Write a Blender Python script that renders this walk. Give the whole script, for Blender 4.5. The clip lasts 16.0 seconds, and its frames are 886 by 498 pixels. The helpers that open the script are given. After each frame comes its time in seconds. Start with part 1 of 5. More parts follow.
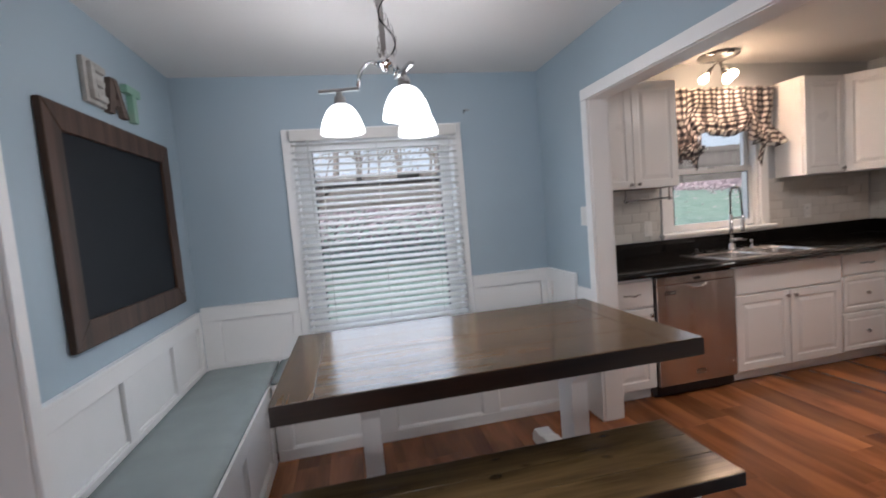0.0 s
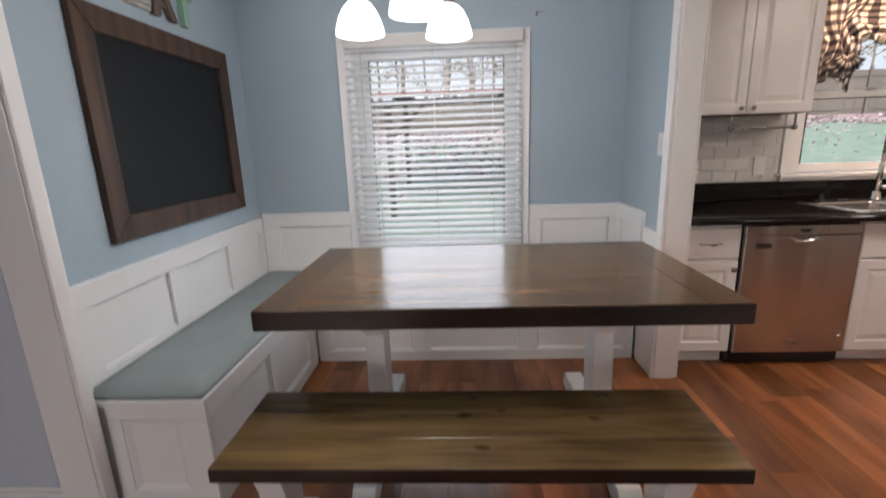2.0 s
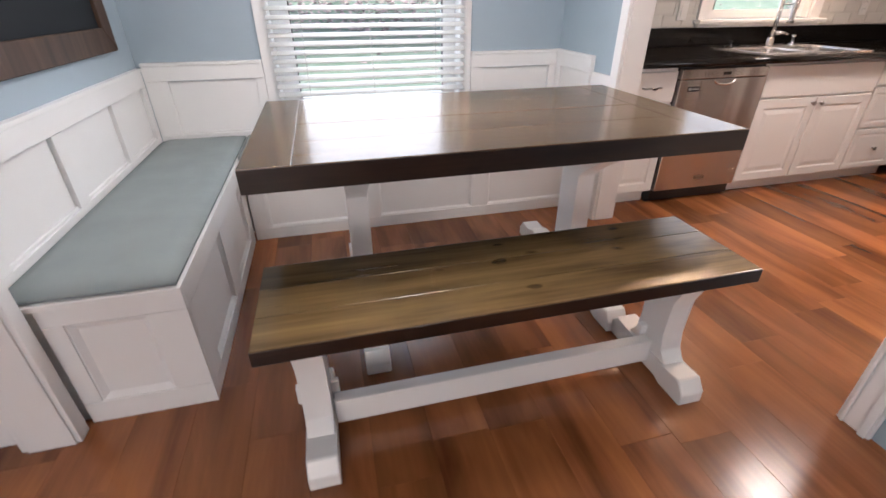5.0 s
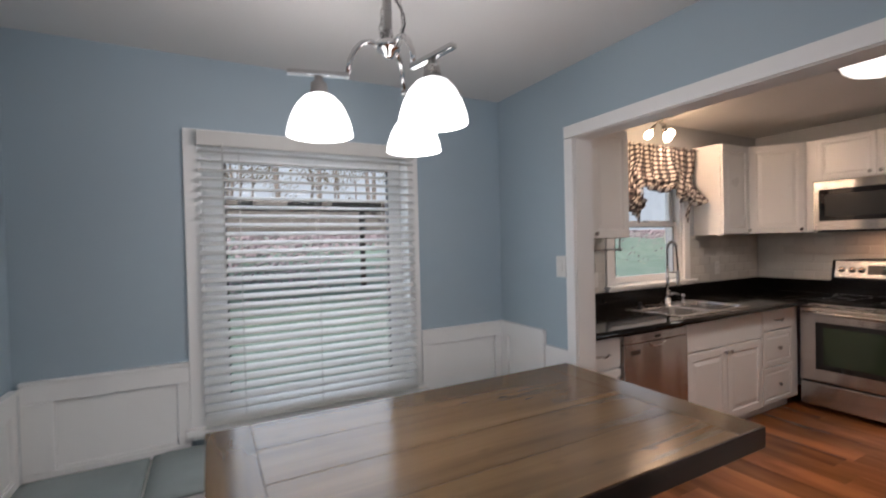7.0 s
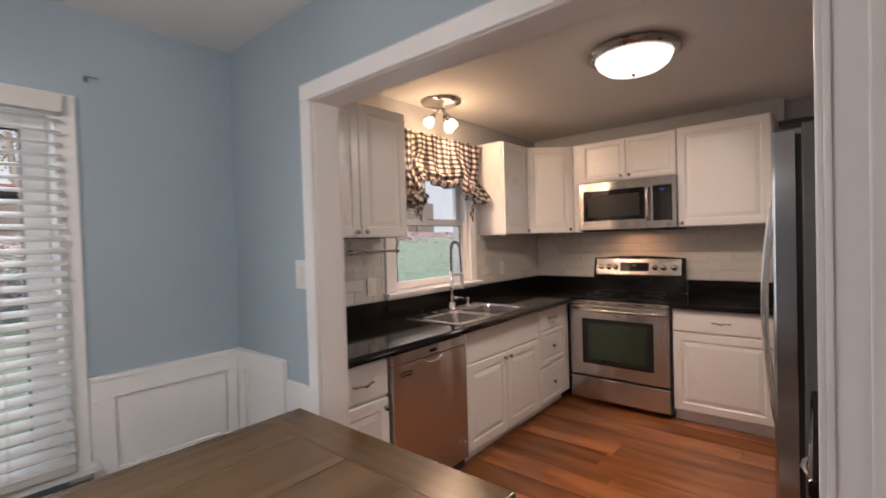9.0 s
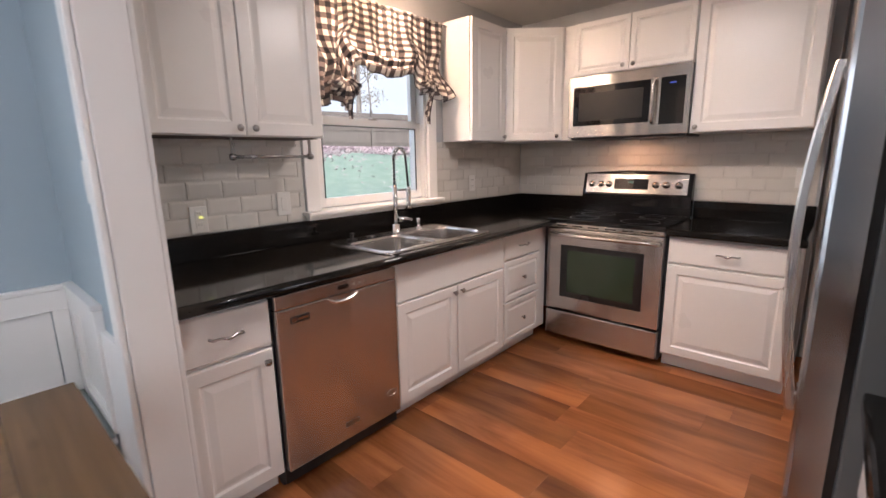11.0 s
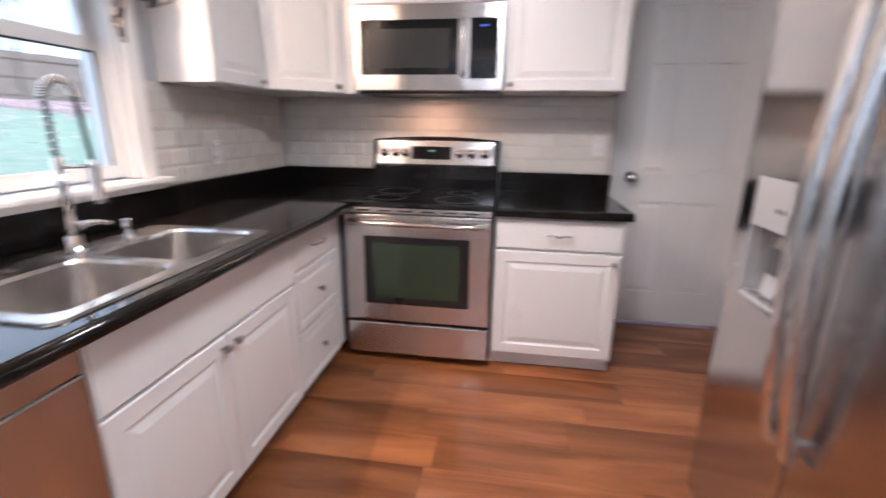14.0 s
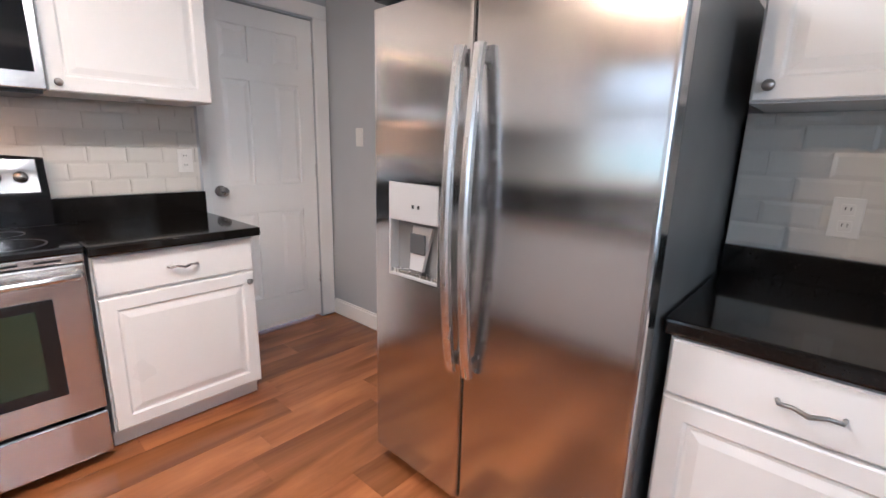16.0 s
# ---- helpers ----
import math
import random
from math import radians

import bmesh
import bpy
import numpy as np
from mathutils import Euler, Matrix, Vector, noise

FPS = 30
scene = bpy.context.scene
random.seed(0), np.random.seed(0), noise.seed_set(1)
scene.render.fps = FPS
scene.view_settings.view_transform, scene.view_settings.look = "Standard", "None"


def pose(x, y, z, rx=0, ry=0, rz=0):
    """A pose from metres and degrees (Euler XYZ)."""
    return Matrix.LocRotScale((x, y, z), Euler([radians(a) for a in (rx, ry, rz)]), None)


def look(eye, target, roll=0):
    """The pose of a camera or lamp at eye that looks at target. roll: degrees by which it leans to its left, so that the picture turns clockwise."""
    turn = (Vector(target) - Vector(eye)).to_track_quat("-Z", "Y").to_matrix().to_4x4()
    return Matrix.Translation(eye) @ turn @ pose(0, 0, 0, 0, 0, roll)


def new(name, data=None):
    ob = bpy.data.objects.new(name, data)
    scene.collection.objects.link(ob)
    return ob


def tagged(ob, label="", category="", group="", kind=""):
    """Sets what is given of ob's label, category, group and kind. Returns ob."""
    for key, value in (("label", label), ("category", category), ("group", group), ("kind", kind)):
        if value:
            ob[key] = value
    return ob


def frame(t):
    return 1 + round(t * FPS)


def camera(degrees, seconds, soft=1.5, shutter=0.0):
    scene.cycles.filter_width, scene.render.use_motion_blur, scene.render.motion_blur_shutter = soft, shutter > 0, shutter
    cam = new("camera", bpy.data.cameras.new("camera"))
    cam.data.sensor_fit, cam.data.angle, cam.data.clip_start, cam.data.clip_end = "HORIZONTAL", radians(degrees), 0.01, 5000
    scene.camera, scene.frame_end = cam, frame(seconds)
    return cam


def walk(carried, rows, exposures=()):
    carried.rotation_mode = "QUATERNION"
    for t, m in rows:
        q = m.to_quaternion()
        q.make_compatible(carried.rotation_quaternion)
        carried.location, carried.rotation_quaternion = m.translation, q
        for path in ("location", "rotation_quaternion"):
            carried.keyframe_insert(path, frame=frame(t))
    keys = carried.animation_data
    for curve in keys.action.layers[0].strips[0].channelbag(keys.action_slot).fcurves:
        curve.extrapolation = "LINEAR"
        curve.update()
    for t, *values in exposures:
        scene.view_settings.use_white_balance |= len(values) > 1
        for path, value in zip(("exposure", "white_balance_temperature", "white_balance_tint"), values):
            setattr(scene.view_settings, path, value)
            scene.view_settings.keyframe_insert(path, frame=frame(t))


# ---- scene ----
cam = camera(89.8, 16.0, 1.5, 0.6)

PATH = [
    (0, (0.984, -3.032, 1.326), (1.388, -1.079, 1.172), -4.8),
    (0.5, (1.023, -2.999, 1.304), (1.267, -1.032, 1.036), -4.8),
    (1, (1.129, -2.886, 1.288), (1.226, -0.914, 0.971), -4.8),
    (1.5, (1.272, -2.885, 1.309), (1.218, -0.911, 0.991), -4.6),
    (2, (1.377, -2.921, 1.282), (1.28, -0.977, 0.824), -2.0),
    (2.5, (1.392, -2.924, 1.203), (1.277, -1.058, 0.492), -1.6),
    (3, (1.406, -2.941, 1.131), (1.292, -1.216, 0.126), -0.9),
    (5.5, (0.811, -2.645, 1.16), (1.338, -0.977, 0.19), -0.5),
    (6, (0.738, -2.49, 1.17), (1.339, -0.778, 0.33), -0.7),
    (6.5, (0.674, -2.389, 1.313), (1.47, -0.594, 0.931), -0.8),
    (7, (0.709, -2.375, 1.388), (1.645, -0.607, 1.36), -1.4),
    (7.5, (0.822, -2.361, 1.409), (1.84, -0.64, 1.446), -1.4),
    (8, (1.037, -2.307, 1.414), (2.149, -0.645, 1.444), -1.4),
    (8.5, (1.224, -2.237, 1.374), (2.573, -0.76, 1.379), -1.1),
    (9, (1.391, -2.14, 1.364), (2.923, -0.854, 1.325), -1.7),
    (9.5, (1.592, -2.116, 1.336), (3.152, -0.868, 1.234), -2.8),
    (10, (1.786, -2.11, 1.317), (3.308, -0.834, 1.084), -2.0),
    (12.5, (2.528, -1.767, 1.235), (3.986, -0.501, 0.713), 0.2),
    (13, (2.665, -1.64, 1.213), (4.273, -0.587, 0.661), 0.5),
    (13.5, (2.77, -1.54, 1.222), (4.479, -0.662, 0.665), 0.6),
    (14, (2.768, -1.394, 1.244), (4.674, -1.111, 0.707), 0.8),
    (14.5, (2.842, -1.272, 1.258), (4.746, -1.617, 0.751), 2.5),
    (15, (2.905, -1.15, 1.275), (4.67, -1.98, 0.833), 2.3),
    (15.5, (2.907, -1.052, 1.253), (4.334, -2.378, 0.798), 0.8),
    (16, (2.907, -1.022, 1.25), (4.199, -2.48, 0.798), 1.5),
]
EXPOSURES = [(0, 0.19, 5900, 13), (1.5, 0.36, 6250, 14), (2.0, 0.39, 6300, 14), (2.5, 0.7, 6400, 15), (3.0, 1.17, 6400, 17), (5.5, 1.0, 6250, 17), (6.0, 0.9, 6150, 16),
             (6.5, 0.4, 6350, 15), (7.0, -0.08, 6200, 14), (8.5, -0.1, 6400, 16), (9.5, 0.5, 6750, 17), (10.0, 0.55, 6500, 17), (12.5, 0.92, 5600, 14),
             (13.3, 1.0, 5350, 14), (14.2, 0.98, 5400, 13), (15.0, 0.82, 5450, 11), (15.5, 1.0, 5350, 9), (16.0, 1.22, 5350, 9)]
walk(cam, [(t, look(eye, target, roll)) for t, eye, target, roll in PATH], EXPOSURES)

# ---- light ----
world = bpy.data.worlds.new("sky")
scene.world = world
world.use_nodes = True
wn = world.node_tree
bg = wn.nodes["Background"]
sky = wn.nodes.new("ShaderNodeTexSky")
sky.sky_type, sky.sun_disc = "NISHITA", False
sky.sun_elevation, sky.sun_rotation = radians(40), radians(200)
sky.air_density, sky.dust_density, sky.ozone_density = 1.0, 9.0, 0.6
wn.links.new(sky.outputs[0], bg.inputs[0])
bg.inputs[1].default_value = 0.15
sun = new("sun", bpy.data.lights.new("sun", "SUN"))
sun.data.energy, sun.data.angle, sun.data.color = 1.5, radians(12), (1, 0.97, 0.95)
sun.rotation_euler = (radians(50), 0, radians(-20))


def lamp(name, kind, m, watts, colour, size=0.05, size_y=0.0):
    data = bpy.data.lights.new(name, kind)
    data.energy, data.color = watts, colour
    if kind == "AREA":
        data.shape, data.size, data.size_y = "RECTANGLE", size, size_y or size
    else:
        data.shadow_soft_size = size
    ob = new(name, data)
    ob.matrix_world = m
    return ob


# chandelier bulbs, sink spots, flush dome, cooktop lamp, window daylight, added rear fill
SHADES = [(1.00, -1.10), (1.24, -1.335), (1.335, -1.0)]
for sx, sy in SHADES:
    lamp("bulb_light", "POINT", pose(sx, sy, 1.735), 4.4, (1.0, 0.92, 0.86), 0.035)
lamp("dome_light", "AREA", pose(3.863, -1.413, 2.185), 12, (1.0, 0.88, 0.77), 0.36)
SPOTS = [(3.645, -0.16, 2.160), (3.815, -0.19, 2.150), (3.905, -0.15, 2.200)]
AIMS = [(3.2, -0.9, 0.4), (3.85, -1.2, 0.2), (4.75, -0.35, 1.3)]
for at, aim in zip(SPOTS, AIMS):
    reflector = lamp("spot_light", "SPOT", look(at, aim), 15.0, (1.0, 0.66, 0.43), 0.025)
    reflector.data.spot_size, reflector.data.spot_blend = radians(150), 0.7
lamp("cooktop_light", "AREA", pose(5.30, -0.95, 1.385), 0.9, (1.0, 0.50, 0.26), 0.12, 0.25)
lamp("window_daylight", "AREA", pose(1.21, 0.13, 1.25, 90, 0, 180), 8.5, (0.82, 0.91, 1.0), 1.0, 1.2)
lamp("sink_window_daylight", "AREA", pose(3.90, 0.22, 1.5, 90, 0, 180), 1.0, (0.82, 0.91, 1.0), 0.7, 0.9)
# fill light from behind, set at the unseen rear window
lamp("rear_fill_light", "AREA", pose(-0.4, -6.05, 1.5, 90, 0, 0), 20, (0.92, 0.95, 1.0), 1.7, 1.2)

# ---- materials ----
def material(name, colour, rough=0.5, metal=0.0, second=None, scale=6.0, amount=0.25, bump=0.0, bump_scale=60.0,
             stretch=(1, 1, 1), rand=0.0, coat=0.0, spec=0.5, rvar=0.07):
    m = bpy.data.materials.new(name)
    m.use_nodes = True
    t = m.node_tree
    b = t.nodes["Principled BSDF"]
    b.inputs["Roughness"].default_value, b.inputs["Metallic"].default_value = rough, metal
    b.inputs["Coat Weight"].default_value = coat
    b.inputs["Specular IOR Level"].default_value = spec
    co = t.nodes.new("ShaderNodeTexCoord")
    mp = t.nodes.new("ShaderNodeMapping")
    mp.inputs["Scale"].default_value = stretch
    t.links.new(co.outputs["Object"], mp.inputs[0])
    big = t.nodes.new("ShaderNodeTexNoise")
    big.inputs["Scale"].default_value, big.inputs["Detail"].default_value = scale, 6
    t.links.new(mp.outputs[0], big.inputs["Vector"])
    ramp = t.nodes.new("ShaderNodeMapRange")
    ramp.inputs[1].default_value, ramp.inputs[2].default_value = 0.3, 0.7
    t.links.new(big.outputs["Fac"], ramp.inputs[0])
    mul = t.nodes.new("ShaderNodeMath")
    mul.operation = "MULTIPLY"
    mul.inputs[1].default_value = amount
    t.links.new(ramp.outputs[0], mul.inputs[0])
    mix = t.nodes.new("ShaderNodeMix")
    mix.data_type = "RGBA"
    sec = second or tuple(c * 0.8 for c in colour)
    mix.inputs[6].default_value, mix.inputs[7].default_value = (*colour, 1), (*sec, 1)
    t.links.new(mul.outputs[0], mix.inputs[0])
    out = mix.outputs[2]
    if rand:
        info = t.nodes.new("ShaderNodeObjectInfo")
        hsv = t.nodes.new("ShaderNodeHueSaturation")
        r2 = t.nodes.new("ShaderNodeMapRange")
        r2.inputs[3].default_value, r2.inputs[4].default_value = 1 - rand, 1 + rand
        t.links.new(info.outputs["Random"], r2.inputs[0])
        t.links.new(r2.outputs[0], hsv.inputs["Value"])
        t.links.new(out, hsv.inputs["Color"])
        out = hsv.outputs[0]
    t.links.new(out, b.inputs["Base Color"])
    rr = t.nodes.new("ShaderNodeMapRange")
    rr.inputs[3].default_value, rr.inputs[4].default_value = max(rough - rvar, 0.02), min(rough + rvar, 1)
    t.links.new(big.outputs["Fac"], rr.inputs[0])
    t.links.new(rr.outputs[0], b.inputs["Roughness"])
    if bump:
        fine = t.nodes.new("ShaderNodeTexNoise")
        fine.inputs["Scale"].default_value, fine.inputs["Detail"].default_value = bump_scale, 3
        t.links.new(mp.outputs[0], fine.inputs["Vector"])
        bp = t.nodes.new("ShaderNodeBump")
        bp.inputs["Strength"].default_value, bp.inputs["Distance"].default_value = bump, 0.004
        t.links.new(fine.outputs["Fac"], bp.inputs["Height"])
        t.links.new(bp.outputs[0], b.inputs["Normal"])
    return m


def wood(name, light, dark, axis, rough, rand=0.15, scale=1.0, knots=0.0, coat=0.0, fine=0.35, span=0.18, along=1.1, knot_size=0.2):
    """Stained boards with grain along an axis; each piece shifts its own grain."""
    m = bpy.data.materials.new(name)
    m.use_nodes = True
    t = m.node_tree
    b = t.nodes["Principled BSDF"]
    b.inputs["Coat Weight"].default_value, b.inputs["Coat Roughness"].default_value = coat, 0.15
    co = t.nodes.new("ShaderNodeTexCoord")
    info = t.nodes.new("ShaderNodeObjectInfo")
    add = t.nodes.new("ShaderNodeVectorMath")
    add.operation = "MULTIPLY_ADD"
    add.inputs[1].default_value = (7.3, 5.1, 3.7)
    t.links.new(info.outputs["Random"], add.inputs[0])
    t.links.new(co.outputs["Object"], add.inputs[2])
    mp = t.nodes.new("ShaderNodeMapping")
    mp.inputs["Scale"].default_value = [(along if i == axis else 16.0) * scale for i in range(3)]
    t.links.new(add.outputs[0], mp.inputs[0])
    n1 = t.nodes.new("ShaderNodeTexNoise")
    n1.inputs["Scale"].default_value, n1.inputs["Detail"].default_value, n1.inputs["Distortion"].default_value = 1.0, 5, 0.6
    t.links.new(mp.outputs[0], n1.inputs["Vector"])
    mp2 = t.nodes.new("ShaderNodeMapping")
    mp2.inputs["Scale"].default_value = [(5.0 if i == axis else 150.0) * scale for i in range(3)]
    t.links.new(add.outputs[0], mp2.inputs[0])
    n2 = t.nodes.new("ShaderNodeTexNoise")
    n2.inputs["Scale"].default_value, n2.inputs["Detail"].default_value = 1.0, 4
    t.links.new(mp2.outputs[0], n2.inputs["Vector"])
    s = t.nodes.new("ShaderNodeMath")
    s.operation = "MULTIPLY_ADD"
    s.inputs[1].default_value = fine
    t.links.new(n2.outputs["Fac"], s.inputs[0])
    t.links.new(n1.outputs["Fac"], s.inputs[2])
    mr = t.nodes.new("ShaderNodeMapRange")
    mr.inputs[1].default_value, mr.inputs[2].default_value = 0.48 + fine / 2 - span, 0.5 + fine / 2 + span
    t.links.new(s.outputs[0], mr.inputs[0])
    fac = mr.outputs[0]
    if knots:
        mpk = t.nodes.new("ShaderNodeMapping")
        mpk.inputs["Scale"].default_value = [6.0 if i == axis else 12.0 for i in range(3)]
        t.links.new(add.outputs[0], mpk.inputs[0])
        vo = t.nodes.new("ShaderNodeTexVoronoi")
        vo.inputs["Scale"].default_value = 1.0
        bend = t.nodes.new("ShaderNodeVectorMath")
        bend.operation = "MULTIPLY_ADD"
        bend.inputs[1].default_value = (0.7, 0.7, 0.7)
        t.links.new(n1.outputs["Color"], bend.inputs[0])
        t.links.new(mpk.outputs[0], bend.inputs[2])
        t.links.new(bend.outputs[0], vo.inputs["Vector"])
        kr = t.nodes.new("ShaderNodeMapRange")
        kr.inputs[1].default_value, kr.inputs[2].default_value = knot_size * 0.3, knot_size
        kr.inputs[3].default_value, kr.inputs[4].default_value = knots, 0.0
        t.links.new(vo.outputs["Distance"], kr.inputs[0])
        mx = t.nodes.new("ShaderNodeMath")
        mx.operation = "ADD"
        mx.use_clamp = True
        t.links.new(fac, mx.inputs[0])
        t.links.new(kr.outputs[0], mx.inputs[1])
        fac = mx.outputs[0]
    mix = t.nodes.new("ShaderNodeMix")
    mix.data_type = "RGBA"
    mix.inputs[6].default_value, mix.inputs[7].default_value = (*light, 1), (*dark, 1)
    t.links.new(fac, mix.inputs[0])
    hsv = t.nodes.new("ShaderNodeHueSaturation")
    r2 = t.nodes.new("ShaderNodeMapRange")
    r2.inputs[3].default_value, r2.inputs[4].default_value = 1 - rand, 1 + rand
    t.links.new(info.outputs["Random"], r2.inputs[0])
    t.links.new(r2.outputs[0], hsv.inputs["Value"])
    t.links.new(mix.outputs[2], hsv.inputs["Color"])
    t.links.new(hsv.outputs[0], b.inputs["Base Color"])
    rr = t.nodes.new("ShaderNodeMapRange")
    rr.inputs[3].default_value, rr.inputs[4].default_value = rough - 0.05, rough + 0.1
    t.links.new(n1.outputs["Fac"], rr.inputs[0])
    t.links.new(rr.outputs[0], b.inputs["Roughness"])
    bp = t.nodes.new("ShaderNodeBump")
    bp.inputs["Strength"].default_value, bp.inputs["Distance"].default_value = 0.12, 0.002
    t.links.new(n2.outputs["Fac"], bp.inputs["Height"])
    nrm = bp.outputs[0]
    if knots > 0.8:
        swell = t.nodes.new("ShaderNodeBump")
        swell.inputs["Strength"].default_value, swell.inputs["Distance"].default_value = 0.25, 0.003
        t.links.new(kr.outputs[0], swell.inputs["Height"])
        t.links.new(nrm, swell.inputs["Normal"])
        nrm = swell.outputs[0]
    t.links.new(nrm, b.inputs["Normal"])
    return m


def steel(name, colour, axis, rough=0.28, turn=0.25, ripple=0.4):
    """Brushed stainless steel, faint streaks along an axis."""
    m = material(name, colour, rough, 1.0, tuple(c * 0.94 for c in colour), 1.0, 0.3, stretch=[0.8 if i == axis else 45.0 for i in range(3)], rvar=0.006)
    t = m.node_tree
    b = t.nodes["Principled BSDF"]
    b.inputs["Anisotropic"].default_value, b.inputs["Anisotropic Rotation"].default_value = 0.75, turn
    tg = t.nodes.new("ShaderNodeTangent")
    tg.direction_type, tg.axis = "RADIAL", "Z"
    t.links.new(tg.outputs[0], b.inputs["Tangent"])
    co = t.nodes.new("ShaderNodeTexCoord")
    mp = t.nodes.new("ShaderNodeMapping")
    mp.inputs["Scale"].default_value = (5.0, 5.0, 0.5)
    t.links.new(co.outputs["Object"], mp.inputs[0])
    wave = t.nodes.new("ShaderNodeTexNoise")
    wave.inputs["Scale"].default_value, wave.inputs["Detail"].default_value = 1.0, 1
    t.links.new(mp.outputs[0], wave.inputs["Vector"])
    bp = t.nodes.new("ShaderNodeBump")
    bp.inputs["Strength"].default_value, bp.inputs["Distance"].default_value = ripple, 0.016
    t.links.new(wave.outputs["Fac"], bp.inputs["Height"])
    t.links.new(bp.outputs[0], b.inputs["Normal"])
    return m


def glow(name, colour, strength, base=0.9):
    m = bpy.data.materials.new(name)
    m.use_nodes = True
    b = m.node_tree.nodes["Principled BSDF"]
    b.inputs["Base Color"].default_value = (base, base, base * 0.98, 1)
    b.inputs["Roughness"].default_value = 0.3
    b.inputs["Emission Color"].default_value, b.inputs["Emission Strength"].default_value = (*colour, 1), strength
    return m


WALL = material("blue_wall_paint", (0.37, 0.46, 0.52), 0.55, second=(0.345, 0.435, 0.50), scale=1.5, amount=0.6, bump=0.06, bump_scale=180)
PALE = material("pale_blue_wall_paint", (0.56, 0.60, 0.67), 0.55, second=(0.53, 0.57, 0.645), scale=1.5, amount=0.6, bump=0.06, bump_scale=180)
GREY = material("grey_wall_paint", (0.46, 0.48, 0.50), 0.55, second=(0.42, 0.44, 0.46), scale=1.5, amount=0.6, bump=0.06, bump_scale=180)
CEIL = material("ceiling_paint", (0.74, 0.74, 0.73), 0.8, second=(0.68, 0.68, 0.67), scale=1.2, amount=0.6, bump=0.15, bump_scale=90)
TRIM = material("white_trim_paint", (0.86, 0.86, 0.85), 0.35, second=(0.81, 0.81, 0.79), scale=3, amount=0.5, bump=0.04, bump_scale=70)
CAB = material("white_cabinet_paint", (0.84, 0.83, 0.81), 0.3, second=(0.79, 0.78, 0.755), scale=3, amount=0.5, bump=0.03, bump_scale=60)
TILE = material("white_glazed_tile", (0.67, 0.65, 0.605), 0.09, second=(0.63, 0.61, 0.565), scale=5, amount=0.6, bump=0.10, bump_scale=14, rand=0.05)
GROUT = material("pale_grout", (0.62, 0.60, 0.555), 0.85, second=(0.57, 0.55, 0.51), scale=20, bump=0.2)
STONE = material("black_granite", (0.004, 0.004, 0.004), 0.07, second=(0.045, 0.036, 0.028), scale=150, amount=0.22, spec=0.36)
FLOOR = wood("reddish_laminate", (0.46, 0.172, 0.058), (0.120, 0.037, 0.014), 1, 0.18, 0.30, 0.5, fine=0.14, span=0.28, along=2.6)
TOP = wood("dark_walnut_top", (0.165, 0.099, 0.043), (0.050, 0.029, 0.013), 0, 0.15, 0.25, 0.55, 0.15, 0.0, 0.18, 0.30)
TOPEND = wood("dark_walnut_end", (0.165, 0.096, 0.040), (0.038, 0.021, 0.009), 1, 0.155, 0.15, 0.55, 0.1, 0.0, 0.18, 0.30)
# near-black colour carries the shade on table and bench edges
EDGEW = wood("shaded_walnut_edge", (0.026, 0.013, 0.008), (0.006, 0.003, 0.002), 0, 0.3, 0.2, 0.9, 0.3, 0.0)
SEATW = wood("stained_pine_seat", (0.225, 0.147, 0.060), (0.045, 0.027, 0.011), 0, 0.16, 0.22, 0.6, 0.82, 0.0, 0.26, 0.24, along=2.6, knot_size=0.17)
FRAMEW = wood("brown_frame_wood", (0.085, 0.040, 0.019), (0.028, 0.013, 0.006), 2, 0.55, 0.1)
SLATE = material("chalkboard_slate", (0.006, 0.007, 0.009), 0.6, second=(0.018, 0.020, 0.023), scale=2.5, amount=0.5, spec=0.2)
CLOTH = material("sage_grey_fabric", (0.275, 0.315, 0.315), 0.9, second=(0.235, 0.275, 0.275), scale=8, amount=0.6, bump=0.35, bump_scale=420)
STEELX = steel("brushed_steel_x", (0.56, 0.545, 0.53), 0, 0.25, ripple=1.0)
STEELY = steel("brushed_steel_y", (0.64, 0.625, 0.61), 1, 0.23, ripple=0.8)
FRIDGE = steel("brushed_fridge_steel", (0.55, 0.545, 0.545), 0, 0.17, 0.0, 0.15)
HANDLE = material("bright_satin_steel", (0.85, 0.84, 0.83), 0.27, 1.0, scale=5, amount=0.08, stretch=(12, 12, 1), rvar=0.02)
CHROME = material("polished_chrome", (0.75, 0.75, 0.75), 0.1, 1.0, scale=4, amount=0.2)
NICKEL = material("satin_nickel", (0.42, 0.41, 0.40), 0.28, 1.0, scale=8, amount=0.3)
BLACK = material("black_plastic", (0.012, 0.012, 0.013), 0.3, scale=8)
BGLASS = material("black_glass", (0.008, 0.008, 0.009), 0.04, scale=3, spec=0.6)
OVENW = material("oven_window_glass", (0.035, 0.055, 0.035), 0.06, scale=2, second=(0.02, 0.03, 0.02), amount=0.6)
DARKG = material("dark_grey_side", (0.10, 0.105, 0.11), 0.35, 0.3, scale=4, bump=0.1, bump_scale=200)
BLIND = material("white_slat_vinyl", (0.64, 0.64, 0.615), 0.4, scale=6, second=(0.58, 0.57, 0.54), amount=0.5)
PLATE = material("white_plastic_plate", (0.78, 0.77, 0.74), 0.3, scale=9)
SHADE = glow("lit_opal_glass", (1.0, 0.97, 0.93), 2.6)
DOME = glow("lit_alabaster_glass", (1.0, 0.93, 0.84), 1.9)
BULB = glow("lit_warm_bulb", (1.0, 0.66, 0.38), 22.0)
HAZE = glow("pale_overcast_sky", (0.76, 0.88, 1.0), 0.62, 0.1)
LED = glow("green_led", (0.8, 0.8, 0.1), 2.0)
